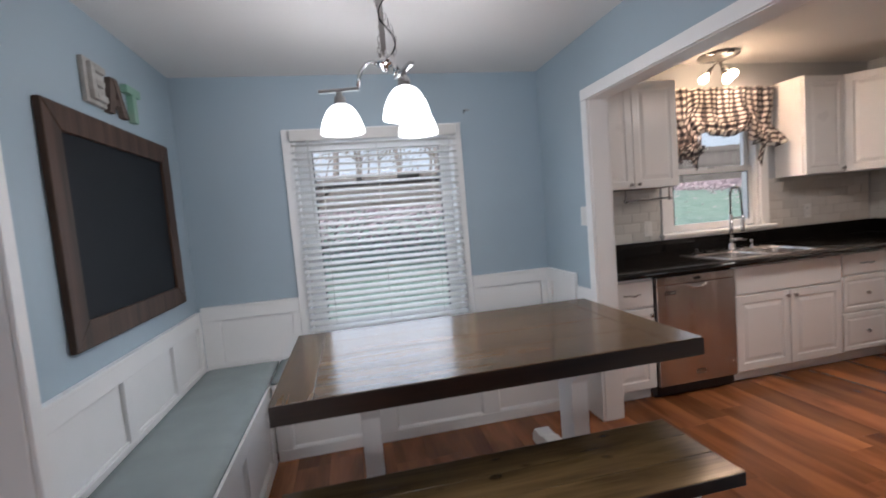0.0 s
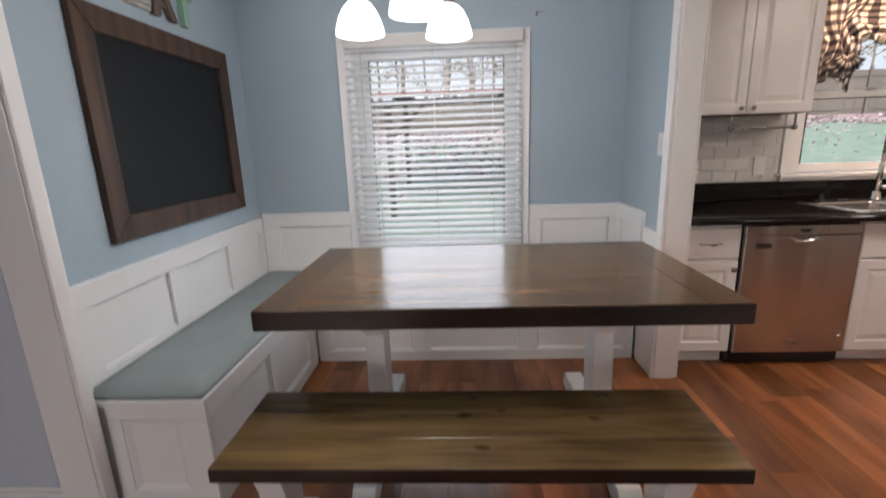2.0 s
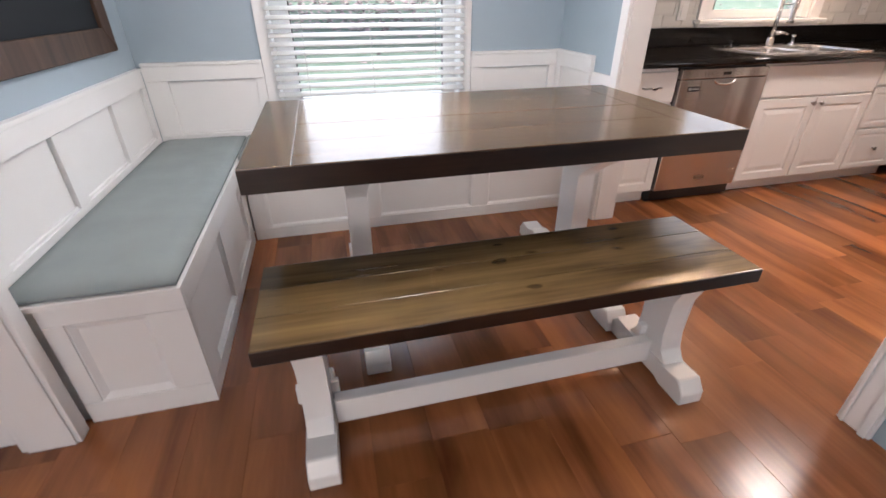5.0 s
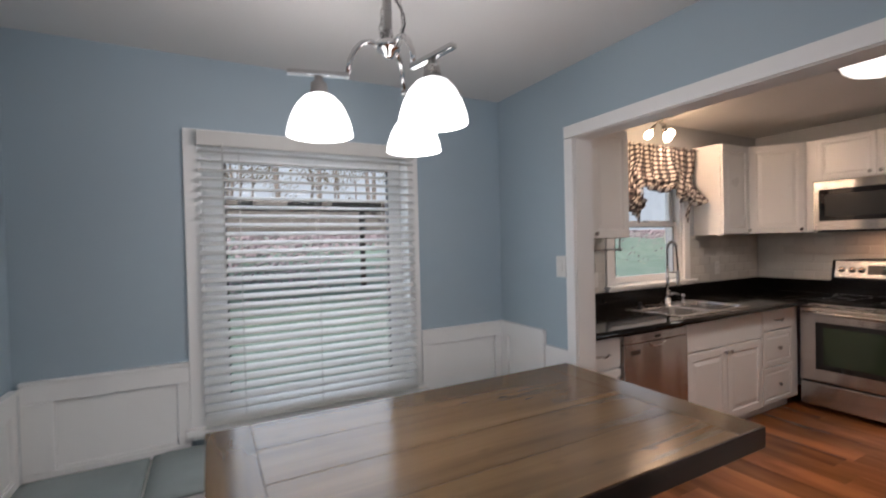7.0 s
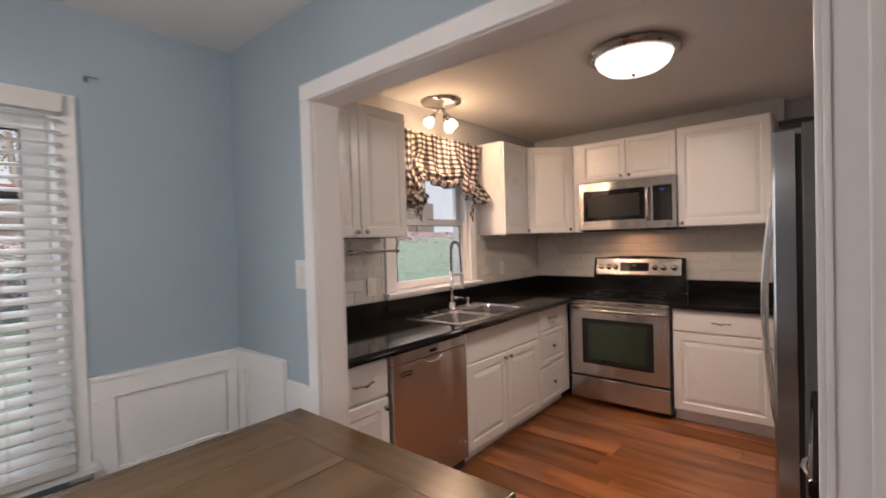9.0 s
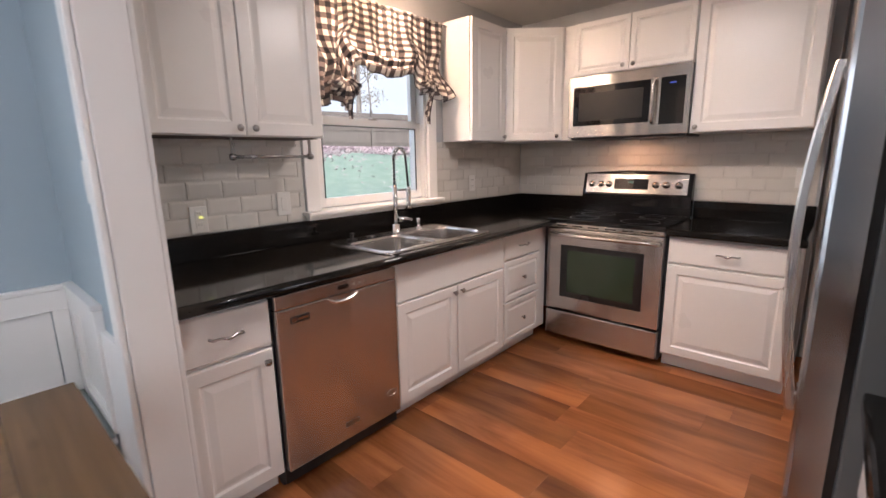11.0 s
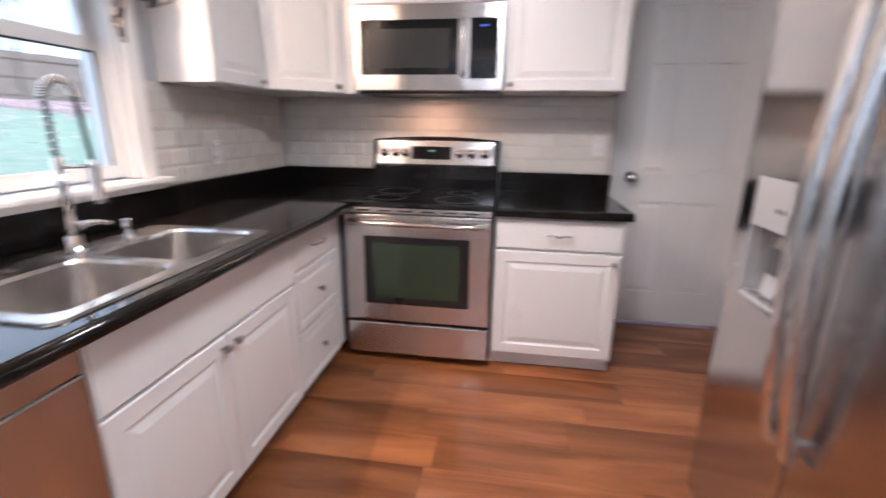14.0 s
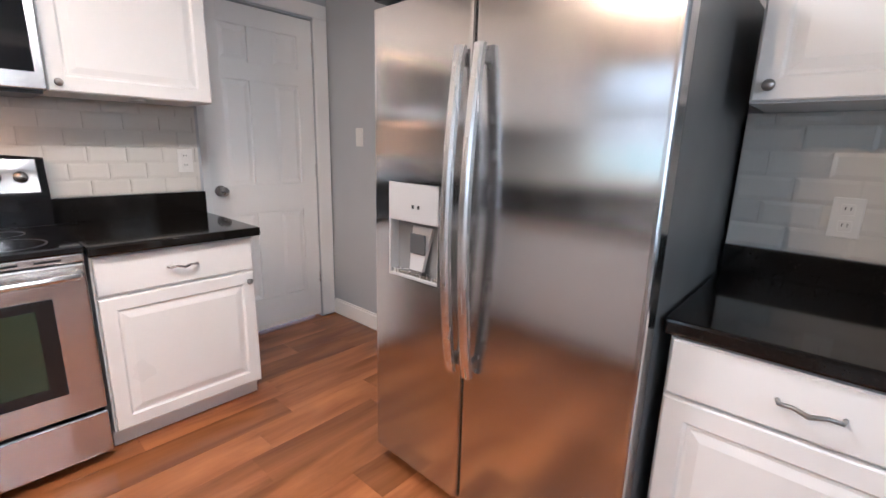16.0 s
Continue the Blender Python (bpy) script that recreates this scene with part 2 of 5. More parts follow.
BLUED = glow("blue_digits", (0.08, 0.18, 1.0), 0.35, 0.01)
GRASS = material("lawn_grass", (0.15, 0.25, 0.20), 0.9, second=(0.24, 0.33, 0.295), scale=3.5, amount=0.9, bump=0.9, bump_scale=30)
LITTER = material("fallen_leaves", (0.42, 0.34, 0.38), 0.9, second=(0.56, 0.49, 0.54), scale=9, amount=0.9, bump=0.8, bump_scale=25)
FENCE = material("weathered_fence_boards", (0.155, 0.148, 0.142), 0.85, second=(0.12, 0.112, 0.108), scale=3, amount=0.8, bump=0.3, stretch=(6, 6, 0.6), rand=0.06)
BARK = material("tree_bark", (0.20, 0.18, 0.17), 0.9, second=(0.29, 0.27, 0.26), scale=9, amount=0.9, bump=0.6, bump_scale=25)
LEAF = material("autumn_leaves", (0.16, 0.10, 0.04), 0.8, second=(0.09, 0.10, 0.03), scale=1.5, amount=0.9)
DECK = material("dark_stained_post", (0.05, 0.04, 0.035), 0.7, scale=6, bump=0.3)
WHITEW = material("distressed_white_wood", (0.50, 0.50, 0.47), 0.7, second=(0.30, 0.27, 0.23), scale=14, amount=0.8, bump=0.4, bump_scale=40)
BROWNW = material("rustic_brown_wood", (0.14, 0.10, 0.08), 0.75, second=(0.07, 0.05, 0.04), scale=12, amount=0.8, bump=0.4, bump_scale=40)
GREENM = material("pale_green_metal", (0.20, 0.42, 0.30), 0.5, second=(0.35, 0.40, 0.34), scale=12, amount=0.6)


def clear_glass():
    m = bpy.data.materials.new("window_glass")
    m.use_nodes = True
    t = m.node_tree
    tr, gl, mx = (t.nodes.new("ShaderNodeBsdf" + k) for k in ("Transparent", "Glossy", "Diffuse"))
    gl.inputs["Roughness"].default_value = 0.02
    fr = t.nodes.new("ShaderNodeLayerWeight")
    pw = t.nodes.new("ShaderNodeMath")
    pw.operation = "POWER"
    pw.inputs[1].default_value = 4.5
    t.links.new(fr.outputs["Facing"], pw.inputs[0])
    fl = t.nodes.new("ShaderNodeMapRange")
    fl.inputs[3].default_value, fl.inputs[4].default_value = 0.03, 0.85
    t.links.new(pw.outputs[0], fl.inputs[0])
    ms = t.nodes.new("ShaderNodeMixShader")
    t.links.new(fl.outputs[0], ms.inputs[0])
    t.links.new(tr.outputs[0], ms.inputs[1])
    t.links.new(gl.outputs[0], ms.inputs[2])
    t.links.new(ms.outputs[0], t.nodes["Material Output"].inputs[0])
    t.nodes.remove(mx)
    return m


GLASS = clear_glass()


def gingham():
    """Black and cream buffalo check woven at 30 mm."""
    m = bpy.data.materials.new("buffalo_check_cotton")
    m.use_nodes = True
    t = m.node_tree
    b = t.nodes["Principled BSDF"]
    b.inputs["Roughness"].default_value = 0.9
    uv = t.nodes.new("ShaderNodeUVMap")
    sep = t.nodes.new("ShaderNodeSeparateXYZ")
    t.links.new(uv.outputs[0], sep.inputs[0])
    bands = []
    for i in range(2):
        md = t.nodes.new("ShaderNodeMath")
        md.operation = "PINGPONG"
        md.inputs[1].default_value = 1.0
        sc = t.nodes.new("ShaderNodeMath")
        sc.operation = "MULTIPLY"
        sc.inputs[1].default_value = 1 / 0.030
        t.links.new(sep.outputs[i], sc.inputs[0])
        t.links.new(sc.outputs[0], md.inputs[0])
        gt = t.nodes.new("ShaderNodeMath")
        gt.operation = "GREATER_THAN"
        gt.inputs[1].default_value = 0.5
        t.links.new(md.outputs[0], gt.inputs[0])
        bands.append(gt)
    s = t.nodes.new("ShaderNodeMath")
    s.operation = "ADD"
    t.links.new(bands[0].outputs[0], s.inputs[0])
    t.links.new(bands[1].outputs[0], s.inputs[1])
    cr = t.nodes.new("ShaderNodeValToRGB")
    cr.color_ramp.interpolation = "CONSTANT"
    e = cr.color_ramp.elements
    e[0].position, e[0].color = 0.0, (0.66, 0.62, 0.57, 1)
    e[1].position, e[1].color = 0.25, (0.13, 0.105, 0.10, 1)
    n = e.new(0.75)
    n.color = (0.012, 0.012, 0.016, 1)
    h = t.nodes.new("ShaderNodeMath")
    h.operation = "MULTIPLY"
    h.inputs[1].default_value = 0.5
    t.links.new(s.outputs[0], h.inputs[0])
    t.links.new(h.outputs[0], cr.inputs[0])
    t.links.new(cr.outputs[0], b.inputs["Base Color"])
    return m


CHECK = gingham()

# ---- mesh helpers ----
BASE = {}


def thing(name, at, label, category, group="", kind=""):
    ob = new(name)
    ob.location = at
    BASE[ob] = Vector(at)
    return tagged(ob, label, category, group, kind)


def part(name, bm, mat, parent=None, label="", smooth=False):
    """Links a bmesh in world coordinates as one mesh under a thing, a part or nothing."""
    at = BASE.get(parent, Vector())
    me = bpy.data.meshes.new(name)
    bmesh.ops.recalc_face_normals(bm, faces=bm.faces)
    bm.transform(Matrix.Translation(-at))
    bm.to_mesh(me)
    bm.free()
    me.materials.append(mat)
    if smooth:
        for p in me.polygons:
            p.use_smooth = True
    ob = new(name, me)
    if parent is not None:
        ob.parent = parent
    BASE[ob] = at
    return tagged(ob, label)


def structure(name, bm, mat, label, category):
    return tagged(part(name, bm, mat), label, category, kind="structure")


def cuboid(bm, x0, x1, y0, y1, z0, z1, bev=0.0, m=None):
    r = bmesh.ops.create_cube(bm, size=1.0)
    vs = r["verts"]
    for v in vs:
        v.co = Vector((x0 + (v.co.x + 0.5) * (x1 - x0), y0 + (v.co.y + 0.5) * (y1 - y0), z0 + (v.co.z + 0.5) * (z1 - z0)))
    if bev:
        es = {e for v in vs for e in v.link_edges}
        g = bmesh.ops.bevel(bm, geom=list(es), offset=bev, segments=2, affect="EDGES", profile=0.6)
        vs = list({v for v in vs if v.is_valid} | {v for f in g["faces"] for v in f.verts})
    if m is not None:
        for v in vs:
            v.co = m @ v.co
    return bm


def box(*a, bev=0.0, m=None):
    return cuboid(bmesh.new(), *a, bev=bev, m=m)


def boxes(rows, bev=0.0):
    bm = bmesh.new()
    for r in rows:
        cuboid(bm, *r, bev=bev)
    return bm


def rings(bm, m, w, h, prof, corner=0.0):
    """A panel w by h standing on local x and z, facing local -y, shaped by (inset, y) steps."""
    last = None
    for inset, y in prof:
        vs = [bm.verts.new(m @ Vector(c)) for c in ((inset, y, inset), (w - inset, y, inset), (w - inset, y, h - inset), (inset, y, h - inset))]
        if last is None:
            bm.faces.new(vs[::-1])
        else:
            for i in range(4):
                bm.faces.new((last[i], last[(i + 1) % 4], vs[(i + 1) % 4], vs[i]))
        last = vs
    bm.faces.new(last)
    return bm


RAISED = [(0, 0), (0, -0.015), (0.004, -0.019), (0.052, -0.019), (0.060, -0.012), (0.068, -0.012), (0.092, -0.018)]
SMALLR = [(0, 0), (0, -0.015), (0.004, -0.019), (0.030, -0.019), (0.037, -0.013), (0.042, -0.013), (0.055, -0.018)]
FLATD = [(0, 0), (0, -0.015), (0.005, -0.019)]
RANGE_SIDE = -90   # faces -x
FRIDGE_SIDE = 180  # faces +y


def lathe(bm, m, prof, n=24, arc=360):
    cols = []
    full = arc == 360
    for i in range(n if full else n + 1):
        a = radians(arc) * i / n
        cols.append([bm.verts.new(m @ Vector((r * math.cos(a), r * math.sin(a), z))) for r, z in prof])
    for i in range(n):
        a, b = cols[i], cols[(i + 1) % len(cols)]
        for k in range(len(prof) - 1):
            bm.faces.new((a[k], b[k], b[k + 1], a[k + 1]))
    return bm


def tube(bm, pts, r, n=10, close=False):
    pts = [Vector(p) for p in pts]
    loops = []
    up = Vector((0.13, 0.31, 0.94))
    for i, p in enumerate(pts):
        d = (pts[(i + 1) % len(pts)] - pts[i - 1]) if close else (pts[min(i + 1, len(pts) - 1)] - pts[max(i - 1, 0)])
        d.normalize()
        u = d.cross(up)
        if u.length < 0.2:
            u = d.cross(Vector((1, 0, 0)))
        u.normalize()
        v = d.cross(u)
        rr = r[i] if isinstance(r, (list, tuple)) else r
        loops.append([bm.verts.new(p + rr * (math.cos(2 * math.pi * k / n) * u + math.sin(2 * math.pi * k / n) * v)) for k in range(n)])
    for i in range(len(loops) if close else len(loops) - 1):
        a, b = loops[i], loops[(i + 1) % len(loops)]
        for k in range(n):
            bm.faces.new((a[k], a[(k + 1) % n], b[(k + 1) % n], b[k]))
    if not close:
        bm.faces.new(loops[0][::-1])
        bm.faces.new(loops[-1])
    return bm


def prism(bm, pts, m, depth):
    """A flat outline in local x and z, given a depth along local y."""
    a = [bm.verts.new(m @ Vector((x, 0, z))) for x, z in pts]
    b = [bm.verts.new(m @ Vector((x, depth, z))) for x, z in pts]
    bm.faces.new(a)
    bm.faces.new(b[::-1])
    for i in range(len(pts)):
        j = (i + 1) % len(pts)
        bm.faces.new((a[i], b[i], b[j], a[j]))
    return bm


# ---- shell ----
CEIL_D, CEIL_K = 2.285, 2.335
structure("subfloor", boxes([(-3.2, -0.1, -6.1, -1.5, -0.12, -0.012), (-0.1, 2.45, -6.1, 0.05, -0.12, -0.012), (2.45, 5.75, -2.95, 0.05, -0.12, -0.012)]), FLOOR, "subfloor under the laminate boards", "floor")
structure("wall_back", boxes([(-0.12, 0.66, 0.0, 0.14, -0.1, 2.4), (1.76, 2.39, 0.0, 0.14, -0.1, 2.4),
                              (0.66, 1.76, 0.0, 0.14, -0.1, 0.56), (0.66, 1.76, 0.0, 0.14, 1.92, 2.4)]), WALL, "blue painted wall round the window", "wall")
structure("wall_left", box(-0.12, 0.0, -1.56, 0.0, -0.1, 2.4), WALL, "blue painted wall above white panelling", "wall")
structure("wall_return", box(-3.2, -0.12, -1.60, -1.46, -0.1, 2.4), PALE, "pale blue painted wall beside the nook", "wall")
structure("wall_far_left", box(-3.34, -3.2, -6.1, -1.46, -0.1, 2.4), WALL, "blue painted side wall", "wall")
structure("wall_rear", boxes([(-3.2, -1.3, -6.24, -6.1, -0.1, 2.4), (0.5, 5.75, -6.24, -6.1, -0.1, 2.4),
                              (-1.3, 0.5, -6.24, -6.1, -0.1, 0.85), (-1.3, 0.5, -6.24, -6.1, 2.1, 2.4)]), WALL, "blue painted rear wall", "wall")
structure("wall_divider", boxes([(2.39, 2.50, -0.658, 0.0, -0.1, 2.4), (2.39, 2.50, -6.1, -2.160, -0.1, 2.4),
                                 (2.39, 2.50, -2.160, -0.658, 1.930, 2.4)]), WALL, "blue painted wall with a wide cased opening", "wall")
structure("wall_sink", boxes([(2.39, 3.47, 0.05, 0.19, -0.1, 2.4), (4.33, 5.64, 0.05, 0.19, -0.1, 2.4),
                              (3.47, 4.33, 0.05, 0.19, -0.1, 1.02), (3.47, 4.33, 0.05, 0.19, 2.05, 2.4)]), GREY, "grey painted kitchen wall round the sink window", "wall")
structure("wall_range", box(5.50, 5.64, -1.97, 0.05, -0.1, 2.4), GREY, "grey painted kitchen wall behind the range", "wall")
structure("wall_door", boxes([(5.64, 5.76, -2.055, -1.97, -0.1, 2.4), (5.64, 5.76, -2.90, -2.772, -0.1, 2.4), (5.64, 5.76, -2.772, -2.055, 2.02, 2.4)]), GREY, "grey painted wall round the panel door", "wall")
structure("wall_fridge", box(2.50, 5.76, -3.02, -2.88, -0.1, 2.4), GREY, "grey painted wall behind the refrigerator", "wall")
structure("wall_counter", box(2.50, 3.15, -2.88, -2.76, -0.1, 2.4), GREY, "grey painted wall behind the small counter", "wall")
structure("ceiling", box(-3.2, 2.39, -6.1, 0.0, CEIL_D, 2.42), CEIL, "white painted dining ceiling", "ceiling")
structure("ceiling_kitchen", box(2.50, 5.76, -2.88, 0.05, CEIL_K, 2.42), CEIL, "white painted kitchen ceiling", "ceiling")


def trim(name, rows, label, bev=0.004, mat=TRIM):
    t = thing(name, (rows[0][0], rows[0][2], rows[0][4]), label, "trim", kind="structure")
    for r in rows:
        part("casing_board", box(*r, bev=bev), mat, t)
    return t


# cased opening between nook and kitchen, both faces and the lining
trim("trim_opening", [(2.372, 2.389, -0.672, -0.610, 0, 1.912), (2.372, 2.389, -2.235, -2.140, 0, 1.912), (2.372, 2.389, -2.235, -0.610, 1.914, 1.978),
                      (2.3655, 2.3715, -2.162, -2.150, 0, 1.912), (2.3635, 2.3715, -2.228, -2.206, 0, 1.912), (2.501, 2.516, -0.672, -0.580, 0, 1.912), (2.501, 2.516, -2.235, -2.140, 0, 1.912), (2.501, 2.516, -2.235, -0.580, 1.914, 2.002),
                      (2.3895, 2.5005, -0.676, -0.6585, 0, 1.911), (2.3895, 2.5005, -2.1595, -2.142, 0, 1.911), (2.3895, 2.5005, -2.1595, -0.6585, 1.9115, 1.9295)],
     "white painted casing of the wide kitchen opening")
trim("trim_corner", [(-0.058, 0.098, -1.655, -1.606, 0, 2.1), (-0.040, 0.085, -1.662, -1.6555, 0, 2.1), (-0.012, 0.06, -1.604, -1.562, 0, 2.1)], "white painted corner casing at the bench end")
trim("baseboard", [(-3.2, -0.08, -1.618, -1.602, 0, 0.10), (-3.2, -0.08, -1.612, -1.602, 0.101, 0.118)], "white baseboard along the blue wall")
trim("baseboard_kitchen", [(4.2, 5.62, -2.878, -2.862, 0, 0.10), (4.2, 5.62, -2.878, -2.868, 0.101, 0.115)], "white baseboard behind the refrigerator")
# ---- nook: wainscot, benches, window ----
def wainscot(name, m, length, z0, z1, cuts, label, th=0.018):
    """Rails, stiles and inset panels with an open joint under the top rail. Local x along, facing -y."""
    t = thing(name, m.translation, label, "wainscot", kind="structure")
    top = z1 - 0.072
    part("top_rail", box(0, length, -0.008 - th, -0.0005, top, z1, bev=0.002, m=m), TRIM, t)
    part("cap", box(-0.0, length, -0.031, 0, z1 + 0.0005, z1 + 0.018, bev=0.004, m=m), TRIM, t)
    part("bottom_rail", box(0, length, -0.008 - th, -0.0005, z0, z0 + 0.040, bev=0.002, m=m), TRIM, t)
    edge = 0.0
    for a, b in list(cuts) + [(length, length)]:
        if a - edge > 0.01:
            part("stile", box(edge, a, -0.008 - th, -0.0005, z0 + 0.0405, top - 0.0005, bev=0.002, m=m), TRIM, t)
        if b - a > 0.01:
            part("panel", box(a + 0.0005, b - 0.003, -0.009, -0.0005, z0 + 0.0405, top - 0.0045, m=m), TRIM, t)
            part("panel_bead", box(a + 0.002, b - 0.004, -0.019, -0.0095, z0 + 0.0405, z0 + 0.052, bev=0.003, m=m), TRIM, t)
        edge = b
    return t


wainscot("wainscot_left", pose(0, -1.56, 0, 0, 0, 90), 1.533, 0.455, 0.828, [(0.104, 0.540), (0.621, 1.063), (1.126, 1.480)], "white panelled wainscot above the bench")
wainscot("wainscot_back_left", pose(0.027, 0, 0), 0.592, 0.455, 0.850, [(0.109, 0.543)], "white panelled wainscot beside the window")
wainscot("wainscot_back_right", pose(1.803, 0, 0), 0.560, 0.455, 0.860, [(0.079, 0.514)], "white panelled wainscot beside the window")
wainscot("wainscot_right", pose(2.39, 0, 0, 0, 0, -90), 0.428, 0.455, 0.862, [(0.085, 0.38)], "white panelled wainscot at the bench end")
structure("trim_low_panel", box(2.374, 2.389, -0.609, -0.430, 0, 0.80, bev=0.003), TRIM, "low white flat panel beside the opening", "trim")


def face_frame(parent, m, w, h, cuts, rail=0.085, foot=0.085, bead=0.016):
    """A recessed-panel front: frame boards round panels with sloping beads."""
    part("rail", box(0, w, -0.018, -0.0002, h - rail, h, bev=0.002, m=m), TRIM, parent)
    part("rail", box(0, w, -0.018, -0.0002, 0, foot, bev=0.002, m=m), TRIM, parent)
    edge = 0.0
    for a, b in list(cuts) + [(w, w)]:
        if a - edge > 0.01:
            part("stile", box(edge, a, -0.018, -0.0002, foot + 0.0005, h - rail - 0.0005, bev=0.002, m=m), TRIM, parent)
        if b - a > 0.01:
            prof = [(0.0, -0.0002), (0.0, -0.013), (0.004, -0.014), (bead, -0.003)]
            part("panel", rings(bmesh.new(), m @ pose(a + 0.0005, 0, foot + 0.0005), b - a - 0.001, h - rail - foot - 0.005, prof), TRIM, parent)
        edge = b


bench_l = thing("corner_bench", (0.24, -0.8, 0), "white panelled storage bench built in along the wall", "bench")
part("carcass", box(0.01, 0.445, -1.565, -0.03, 0.0, 0.43), TRIM, bench_l)
part("seat_board", box(0.0, 0.468, -1.592, -0.002, 0.431, 0.452, bev=0.003), TRIM, bench_l)
face_frame(bench_l, pose(0.1, -1.567, 0), 0.365, 0.43, [(0.052, 0.262)], 0.055, 0.080, 0.022)
face_frame(bench_l, pose(0.447, -1.565, 0, 0, 0, 90), 1.115, 0.43, [(0.11, 0.50), (0.62, 1.01)], 0.06, 0.06, 0.02)
bench_b = thing("window_bench", (1.4, -0.22, 0), "white panelled storage bench built in under the window", "bench")
part("carcass", box(0.47, 2.36, -0.415, -0.03, 0.0, 0.42), TRIM, bench_b)
part("seat_board", box(0.47, 2.368, -0.445, -0.002, 0.431, 0.452, bev=0.003), TRIM, bench_b)
face_frame(bench_b, pose(0.47, -0.418, 0), 1.89, 0.43, [(0.08, 0.585), (0.68, 1.23), (1.325, 1.84)], 0.085, 0.063)


def cushion(name, x0, x1, y0, y1, z0, z1, label):
    bm = bmesh.new()
    nx, ny = max(8, int((x1 - x0) / 0.05)), max(8, int((y1 - y0) / 0.05))
    def grid(top):
        rows = []
        for j in range(ny + 1):
            row = []
            for i in range(nx + 1):
                u, v = i / nx, j / ny
                x, y = x0 + u * (x1 - x0), y0 + v * (y1 - y0)
                e = min(x - x0, x1 - x, y - y0, y1 - y)
                k = min(1.0, e / 0.03)
                puff = math.sqrt(1 - (1 - k) ** 2)
                n = noise.noise((x * 6, y * 6, 3.1)) * 0.004 + noise.noise((x * 17, y * 13, 7.1)) * 0.0015
                z = z0 + (z1 - z0) * (0.45 + 0.55 * puff) + n * k if top else z0 + 0.004 * (1 - k)
                row.append(bm.verts.new((x, y, z)))
            rows.append(row)
        return rows
    a, b = grid(True), grid(False)
    for g in (a, b):
        for j in range(ny):
            for i in range(nx):
                bm.faces.new((g[j][i], g[j][i + 1], g[j + 1][i + 1], g[j + 1][i]))
    ring = lambda g: [g[0][i] for i in range(nx)] + [g[j][nx] for j in range(ny)] + [g[ny][i] for i in range(nx, 0, -1)] + [g[j][0] for j in range(ny, 0, -1)]
    ra, rb = ring(a), ring(b)
    for i in range(len(ra)):
        j = (i + 1) % len(ra)
        bm.faces.new((ra[i], ra[j], rb[j], rb[i]))
    return tagged(part(name, bm, CLOTH, smooth=True), label, "cushion", "bench cushions")


cushion("bench_cushion", 0.022, 0.458, -1.582, -0.022, 0.4525, 0.485, "sage grey fabric pad lying on the long bench")
cushion("bench_cushion", 0.472, 2.362, -0.452, -0.022, 0.4525, 0.497, "sage grey fabric pad lying on the window bench")

# dining window
win = thing("window_1", (1.21, 0.05, 0.55), "white framed sash window behind a blind", "window", kind="structure")
part("side_casing", box(0.620, 0.690, -0.022, -0.0005, 0.50, 1.945, bev=0.004), TRIM, win)
part("side_casing", box(1.732, 1.800, -0.022, -0.0005, 0.50, 1.945, bev=0.004), TRIM, win)
part("head_casing", box(0.6905, 1.7315, -0.022, -0.0005, 1.890, 1.945, bev=0.004), TRIM, win)
part("window_sill", box(0.60, 1.82, -0.060, 0.05, 0.530, 0.560, bev=0.005), TRIM, win)
part("jamb_lining", boxes([(0.661, 0.692, 0.0, 0.138, 0.562, 1.918), (1.730, 1.759, 0.0, 0.138, 0.562, 1.918), (0.6925, 1.7295, 0.0, 0.138, 1.892, 1.918), (0.6925, 1.7295, 0.0, 0.138, 0.562, 0.58)]), TRIM, win)
sash = part("sash_frame", boxes([(0.693, 0.790, 0.085, 0.125, 0.58, 1.892), (1.655, 1.729, 0.085, 0.125, 0.58, 1.892), (0.7905, 1.6545, 0.085, 0.125, 0.58, 0.640), (0.7905, 1.6545, 0.085, 0.125, 1.815, 1.892)], 0.003), TRIM, win)
part("gasket", boxes([(0.7905, 0.797, 0.088, 0.110, 0.641, 1.814), (1.648, 1.6545, 0.088, 0.110, 0.641, 1.814), (0.7975, 1.6475, 0.088, 0.110, 1.807, 1.814)]), BLACK, sash)
g = part("pane", box(0.797, 1.648, 0.100, 0.104, 0.640, 1.807), GLASS, sash)
g.visible_shadow = False

blind = thing("window_blind", (1.21, -0.01, 1.86), "white slatted blind, lowered with slats half open", "blind")
part("head_rail", box(0.676, 1.750, -0.088, -0.0235, 1.858, 1.925, bev=0.004), BLIND, blind)
slat_bm = bmesh.new()
cs = [(-0.026, -0.0), (-0.013, 0.0022), (0.0, 0.003), (0.013, 0.0022), (0.026, 0.0)]
top, bot = [], []
for x in (-0.534, 0.534):
    top.append([slat_bm.verts.new((x, y, z + 0.0015)) for y, z in cs])
    bot.append([slat_bm.verts.new((x, y, z - 0.0012)) for y, z in cs])
for i in range(4):
    slat_bm.faces.new((top[0][i], top[1][i], top[1][i + 1], top[0][i + 1]))
    slat_bm.faces.new((bot[0][i], bot[0][i + 1], bot[1][i + 1], bot[1][i]))
for a, b in ((0, 0), (1, 1)):
    slat_bm.faces.new([top[a][i] for i in range(5)] + [bot[a][i] for i in range(4, -1, -1)])
slat_bm.faces.new((top[0][0], bot[0][0], bot[1][0], top[1][0]))
slat_bm.faces.new((top[0][4], top[1][4], bot[1][4], bot[0][4]))
bmesh.ops.recalc_face_normals(slat_bm, faces=slat_bm.faces)
slat_me = bpy.data.meshes.new("slat")
slat_bm.to_mesh(slat_me)
